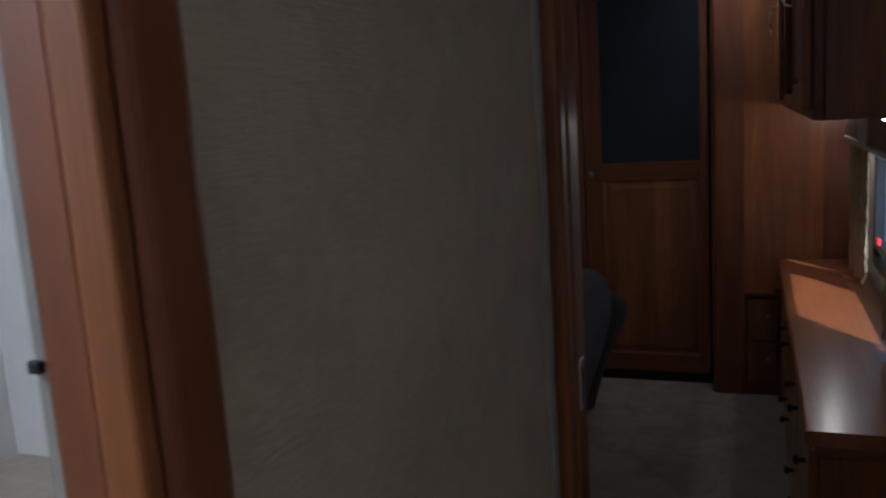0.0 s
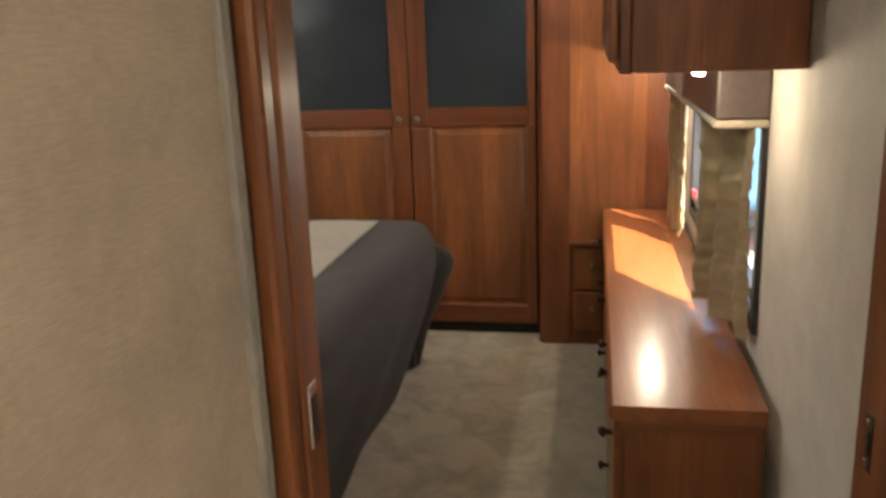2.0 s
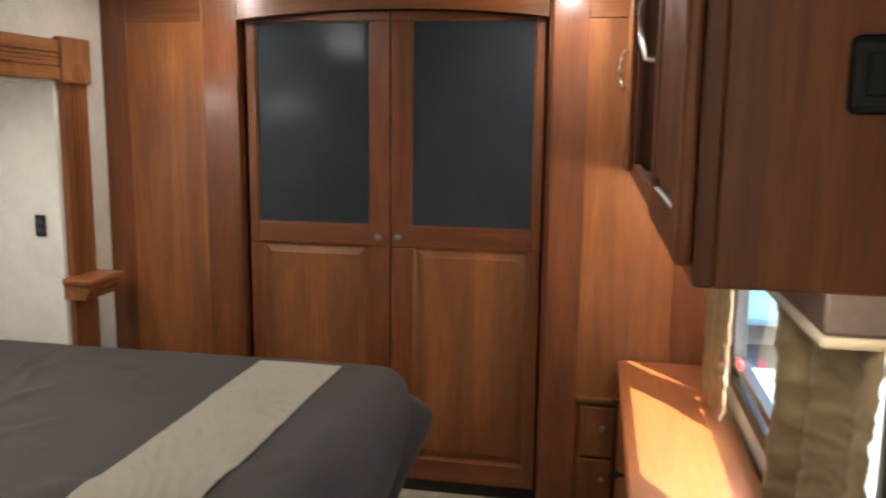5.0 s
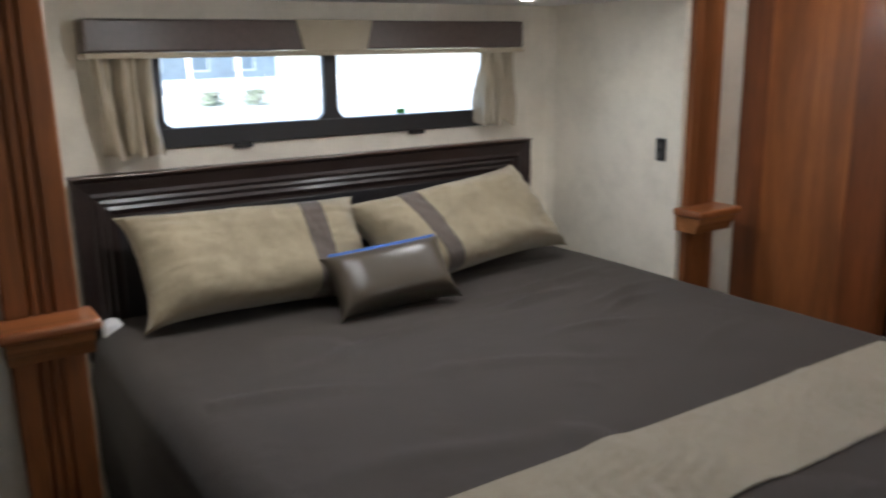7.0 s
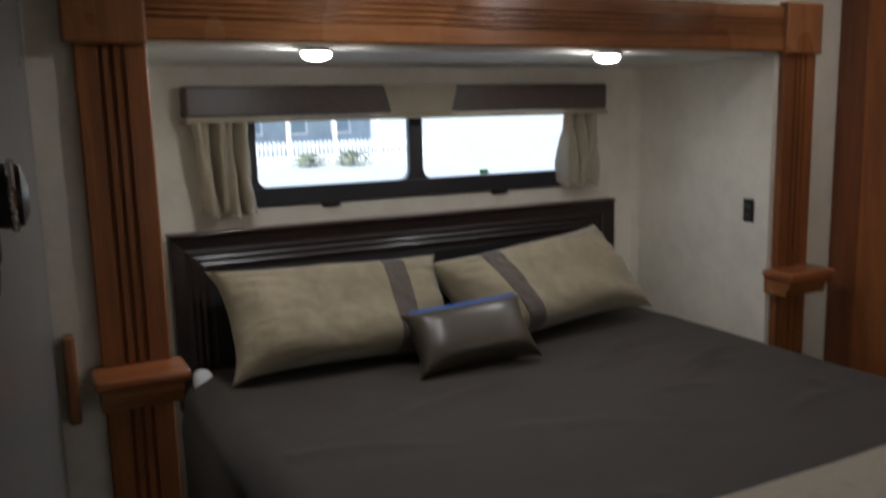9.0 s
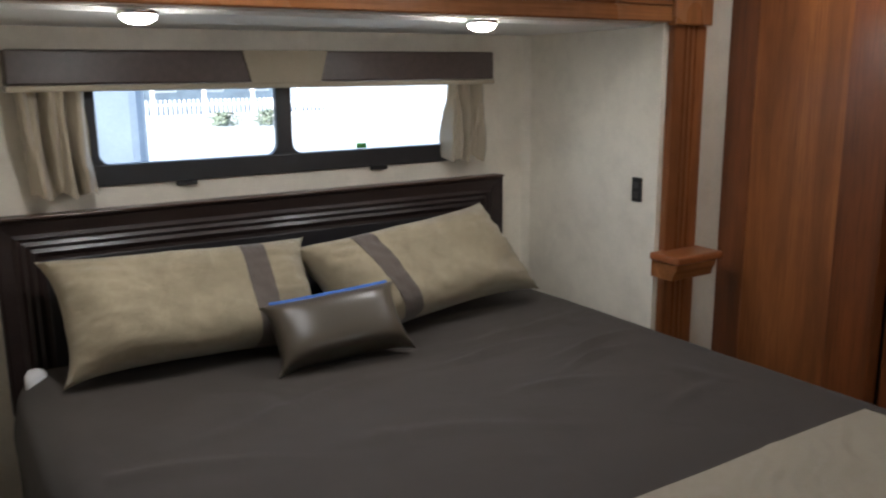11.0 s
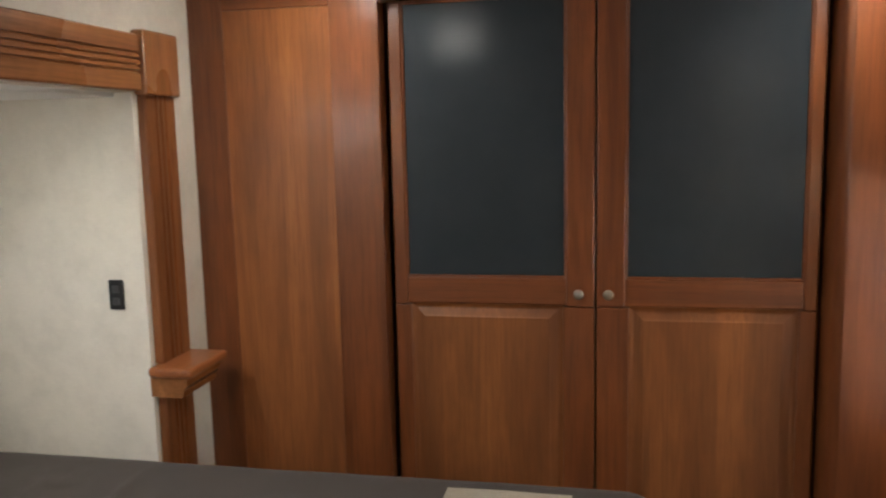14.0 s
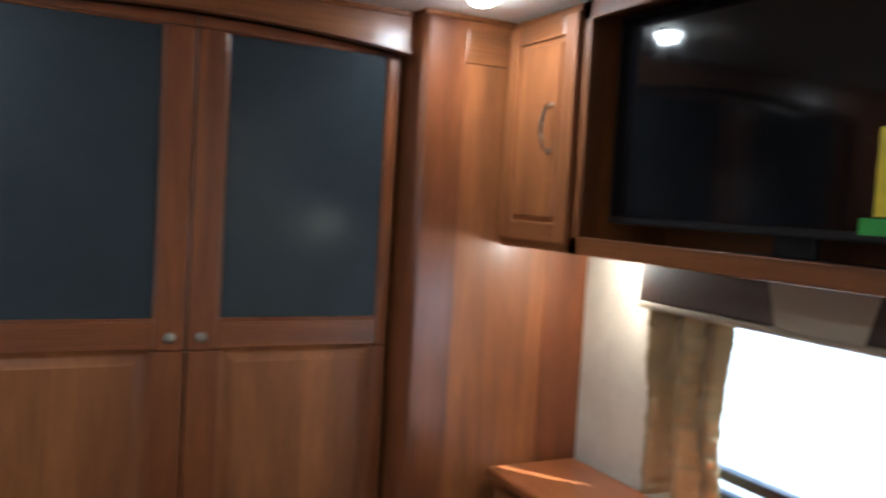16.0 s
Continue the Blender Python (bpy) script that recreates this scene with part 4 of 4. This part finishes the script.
def puck(name, x, y, z, power, label, r=0.042, colour=COOL, group="puck lights", flat=False):
    """A shallow round ceiling lamp hanging from z, with its light."""
    o = thing(name, (x, y, z), label, "light", group)
    bm = bmesh.new()
    lathe(bm, [(r, 0.0), (r, -0.006), (r * 0.96, -0.008), (r * 0.88, -0.009), (r * 0.88, -0.005)], (x, y, z), "z", 28)
    part("rim", bm, chrome, o, "chrome rim", smooth=True)
    bm = bmesh.new()
    lathe(bm, [(r * 0.87, -0.005), (r * 0.82, -0.006 - r * 0.24), (r * 0.56, -0.006 - r * 0.42), (r * 0.2, -0.006 - r * 0.50), (0.002, -0.006 - r * 0.51)], (x, y, z), "z", 28)
    part("lens", bm, lens_mat, o, "lit frosted lens", smooth=True)
    if flat:
        disc_light(name + "_disc", (x, y, z - 0.008 - r * 0.55), power, r * 1.0, colour)
    else:
        bulb(name + "_bulb", (x, y, z - (0.055 if r > 0.03 else 0.030)), power, 0.022, colour)
    return o


puck("ceiling_light", -1.127, -1.865, SZ - 0.01, 0.50, "lit round chrome light under the recess ceiling", flat=True)
puck("ceiling_light", -1.115, -1.015, SZ - 0.01, 0.50, "lit round chrome light under the recess ceiling", flat=True)
puck("ceiling_light", 0.64, -0.33, CEIL, 0.42, "lit round chrome ceiling light", flat=True)
puck("ceiling_light", -0.64, -0.33, CEIL, 0.24, "lit round chrome ceiling light", flat=True)
puck("ceiling_light", -0.69, -1.68, CEIL, 0.95, "lit round chrome ceiling light", flat=True)
puck("cabinet_light", 1.015, -1.945, TZ, 0.42, "small lit light under the overhead cabinet", 0.015, WARM, "cabinet lights")
puck("cabinet_light", 1.05, -0.40, TZ, 0.98, "small lit light under the overhead cabinet", 0.015, WARM, "cabinet lights")
# added lamp, out of view, that lights the hall walls
puck("ceiling_light", 0.66, -4.40, CEIL, 1.2, "unseen ceiling light added to brighten the hall")
# strong unseen lamp, added to whiten the bathroom and its door jamb
puck("ceiling_light", 0.05, -4.2, CEIL, 14.0, "unseen ceiling light added to brighten the bathroom")

# ---- small things on the walls ----
outlet = thing("wall_socket", (-1.175, SY1, 1.06), "black wall socket plate on the recess wall", "socket")
part("plate", boxes((-1.222, -1.180, SY1 - 0.008, SY1 - 0.001, 1.009, 1.087), bevel=0.004), black_plastic, outlet)
for z in (1.063, 1.031):
    part("port", boxes((-1.211, -1.191, SY1 - 0.0105, SY1 - 0.008, z - 0.009, z + 0.009), bevel=0.002), grey_plastic, outlet)
LX0 = -0.11
reading = thing("wall_lamp", (LX0, -2.58, 1.24), "small black wall lamp with a chrome ring", "lamp")
part("body", boxes((LX0 - 0.028, LX0 + 0.026, -2.598, -2.536, 1.252, 1.352), bevel=0.012, seg=3), black_plastic, reading, smooth=True)
bm = bmesh.new()
lathe(bm, [(0.030, 0.0), (0.032, 0.010), (0.030, 0.024), (0.016, 0.030)], (LX0, -2.538, 1.322), "y", 28)
part("head", bm, black_plastic, reading, smooth=True)
bm = bmesh.new()
tube(bm, [(LX0 + 0.032 * math.cos(2 * math.pi * i / 28), -2.522, 1.322 + 0.032 * math.sin(2 * math.pi * i / 28)) for i in range(29)], 0.004, 8)
part("ring", bm, chrome, reading, "chrome ring", smooth=True)
rest = thing("wall_bracket", (-1.09, -2.44, 0.80), "small cherry wood bracket on the wall", "bracket")
part("board", boxes((-1.119, -1.075, -2.470, -2.444, 0.75, 0.945), bevel=0.009, seg=3), trim_z, rest)

# ---- outside ----
def outdoor(name, colour, rough=0.8, scale=2.0):
    m = Nodes(name)
    v = m.mapped((1, 1, 1), False)
    n = m.noise(v, scale, 6, 0.65)
    f = m.noise(v, scale * 40, 3)
    col = m.mix(m.spread(n, 0, 1, 0.3, 0.7), tuple(c * 0.8 for c in colour), tuple(min(c * 1.12, 0.9) for c in colour))
    m.set(colour=m.mix(m.spread(f, 0, 0.3, 0.3, 0.7), col, tuple(c * 0.7 for c in colour)), rough=rough)
    return m.mat


gravel = outdoor("pale_gravel", (0.34, 0.37, 0.38))
siding = outdoor("white_siding", (0.72, 0.73, 0.74), 0.6, 1.0)
roof_mat = outdoor("grey_roof", (0.16, 0.17, 0.19), 0.8, 3.0)
white_paint = outdoor("white_paint", (0.78, 0.78, 0.77), 0.5, 3.0)
van_grey = outdoor("blue_grey_panel", (0.22, 0.27, 0.33), 0.4, 1.0)
house_glass = plain("house_window_glass", (0.22, 0.28, 0.33), 0.2)
GZ = -1.15
single("ground", boxes((-600, 600, -600, 600, GZ - 0.2, GZ)), gravel, label="pale gravel ground in full sun", category="ground", kind="structure")
single("underbody", boxes((-1.2, 1.2, -5.0, 0.65, GZ, -0.06)), siding, label="white plain base wall below the room", category="wall", kind="structure")
house = thing("house", (-52, 16, GZ), "white-sided building with a railed porch", "house")
part("wall", boxes((-58.0, -52.0, 0.0, 19.0, GZ, GZ + 4.6)), outdoor("blue_grey_siding", (0.34, 0.40, 0.44), 0.6, 1.0), house)
bm = bmesh.new()
prism(bm, [(-58.4, GZ + 4.6), (-49.0, GZ + 4.2), (-49.0, GZ + 4.35), (-55.0, GZ + 6.6), (-58.4, GZ + 5.4)], "y", -0.4, 19.4)
part("roof", bm, roof_mat, house)
for i in range(6):
    y = 1.8 + 3.0 * i
    w = part("window", boxes((-52.0, -51.94, y - 0.7, y + 0.7, GZ + 1.5, GZ + 3.2), bevel=0.02), white_paint, house)
    part("pane", boxes((-51.945, -51.925, y - 0.58, y + 0.58, GZ + 1.6, GZ + 3.1)), house_glass, w)
for i in range(7):
    part("porch_post", boxes((-49.3, -49.1, 0.3 + 3.0 * i, 0.5 + 3.0 * i, GZ, GZ + 4.2), bevel=0.01), white_paint, house)
fence = thing("fence", (-45.0, 12, GZ), "white picket fence beyond the window", "fence")
for z in (GZ + 0.35, GZ + 0.95):
    part("rail", boxes((-45.02, -44.98, 0.0, 21.4, z, z + 0.07)), white_paint, fence)
slat = boxes((-44.98, -44.955, 0.0, 0.10, GZ, GZ + 1.25), bevel=0.004)
first = part("picket", slat, white_paint, fence)
for i in range(1, 86):
    o = new("picket", first.data)
    o.parent = fence
    o.location = (0, 0.25 * i, 0)


def bush(x, y, r, seed):
    """A low shrub: stems and a crown of many small leaves."""
    rnd = random.Random(seed)
    b = thing("bush", (x, y, GZ), "low green shrub on the pale gravel", "bush", "shrubs outside")
    bm = bmesh.new()
    for k in range(6):
        a = 2 * math.pi * k / 6
        tube(bm, [(x, y, GZ), (x + 0.3 * r * math.cos(a), y + 0.3 * r * math.sin(a), GZ + 0.5 * r), (x + 0.6 * r * math.cos(a), y + 0.6 * r * math.sin(a), GZ + r)], 0.02, 6)
    part("stem", bm, bark_mat, b)
    bm = bmesh.new()
    for k in range(420):
        a, q = rnd.uniform(0, 2 * math.pi), rnd.uniform(0.2, 1.5)
        h = rnd.uniform(0.05, 1.0)
        w = r * q * math.sqrt(max(0.1, 1 - ((h - 0.35) / 0.75) ** 2)) * (0.8 + 0.3 * math.sin(3 * a + seed))
        c = Vector((x + w * math.cos(a), y + w * math.sin(a), GZ + h * r))
        d1 = Vector((rnd.gauss(0, 1), rnd.gauss(0, 1), rnd.gauss(0, 1))).normalized() * 0.10
        d2 = d1.cross(Vector((rnd.gauss(0, 1), rnd.gauss(0, 1), rnd.gauss(0, 1)))).normalized() * 0.05
        bm.faces.new([bm.verts.new(c + s) for s in (-d1, d2, d1, -d2)])
    part("crown", bm, leaf_mat, b)


leaf_mat = outdoor("shrub_leaf", (0.17, 0.21, 0.15), 0.6, 3.0)
bark_mat = outdoor("shrub_bark", (0.14, 0.10, 0.07), 0.9, 6.0)
for k, (x, y, r) in enumerate(((-41, 10.9, 0.7), (-40, 12.9, 0.8))):
    bush(x, y, r, k + 3)


def parked_trailer(x0, x1, y0, y1, material, label):
    t = thing("trailer", ((x0 + x1) / 2, (y0 + y1) / 2, GZ), label, "trailer")
    part("body", boxes((x0, x1, y0, y1, GZ + 0.55, GZ + 3.2), bevel=0.15, seg=4), material, t)
    part("chassis", boxes((x0 + 0.2, x1 - 0.2, y0 + 0.2, y1 - 0.2, GZ + 0.34, GZ + 0.549)), black_plastic, t)
    for i in range(2):
        y = y0 + (y1 - y0) * (0.3 + 0.4 * i)
        part("window", boxes((x0 - 0.012, x0 + 0.01, y - 0.35, y + 0.35, GZ + 1.7, GZ + 2.3), (x1 - 0.01, x1 + 0.012, y - 0.35, y + 0.35, GZ + 1.7, GZ + 2.3), bevel=0.02), house_glass, t)
    for x in (x0 + 0.12, x1 - 0.12):
        for k in (0.42, 0.58):
            bm = bmesh.new()
            lathe(bm, [(0.30, -0.1), (0.34, -0.08), (0.34, 0.08), (0.30, 0.1)], (x, y0 + (y1 - y0) * k, GZ + 0.34), "x", 24)
            part("wheel", bm, black_plastic, t, smooth=True)
    return t


parked_trailer(-8.6, -6.0, -6.6, -0.74, van_grey, "blue-grey trailer parked beside the window")
parked_trailer(1.9, 4.3, 5.5, 12.0, outdoor("pale_blue_panel", (0.07, 0.17, 0.25), 0.4, 1.0), "pale blue trailer parked beyond the dresser window")
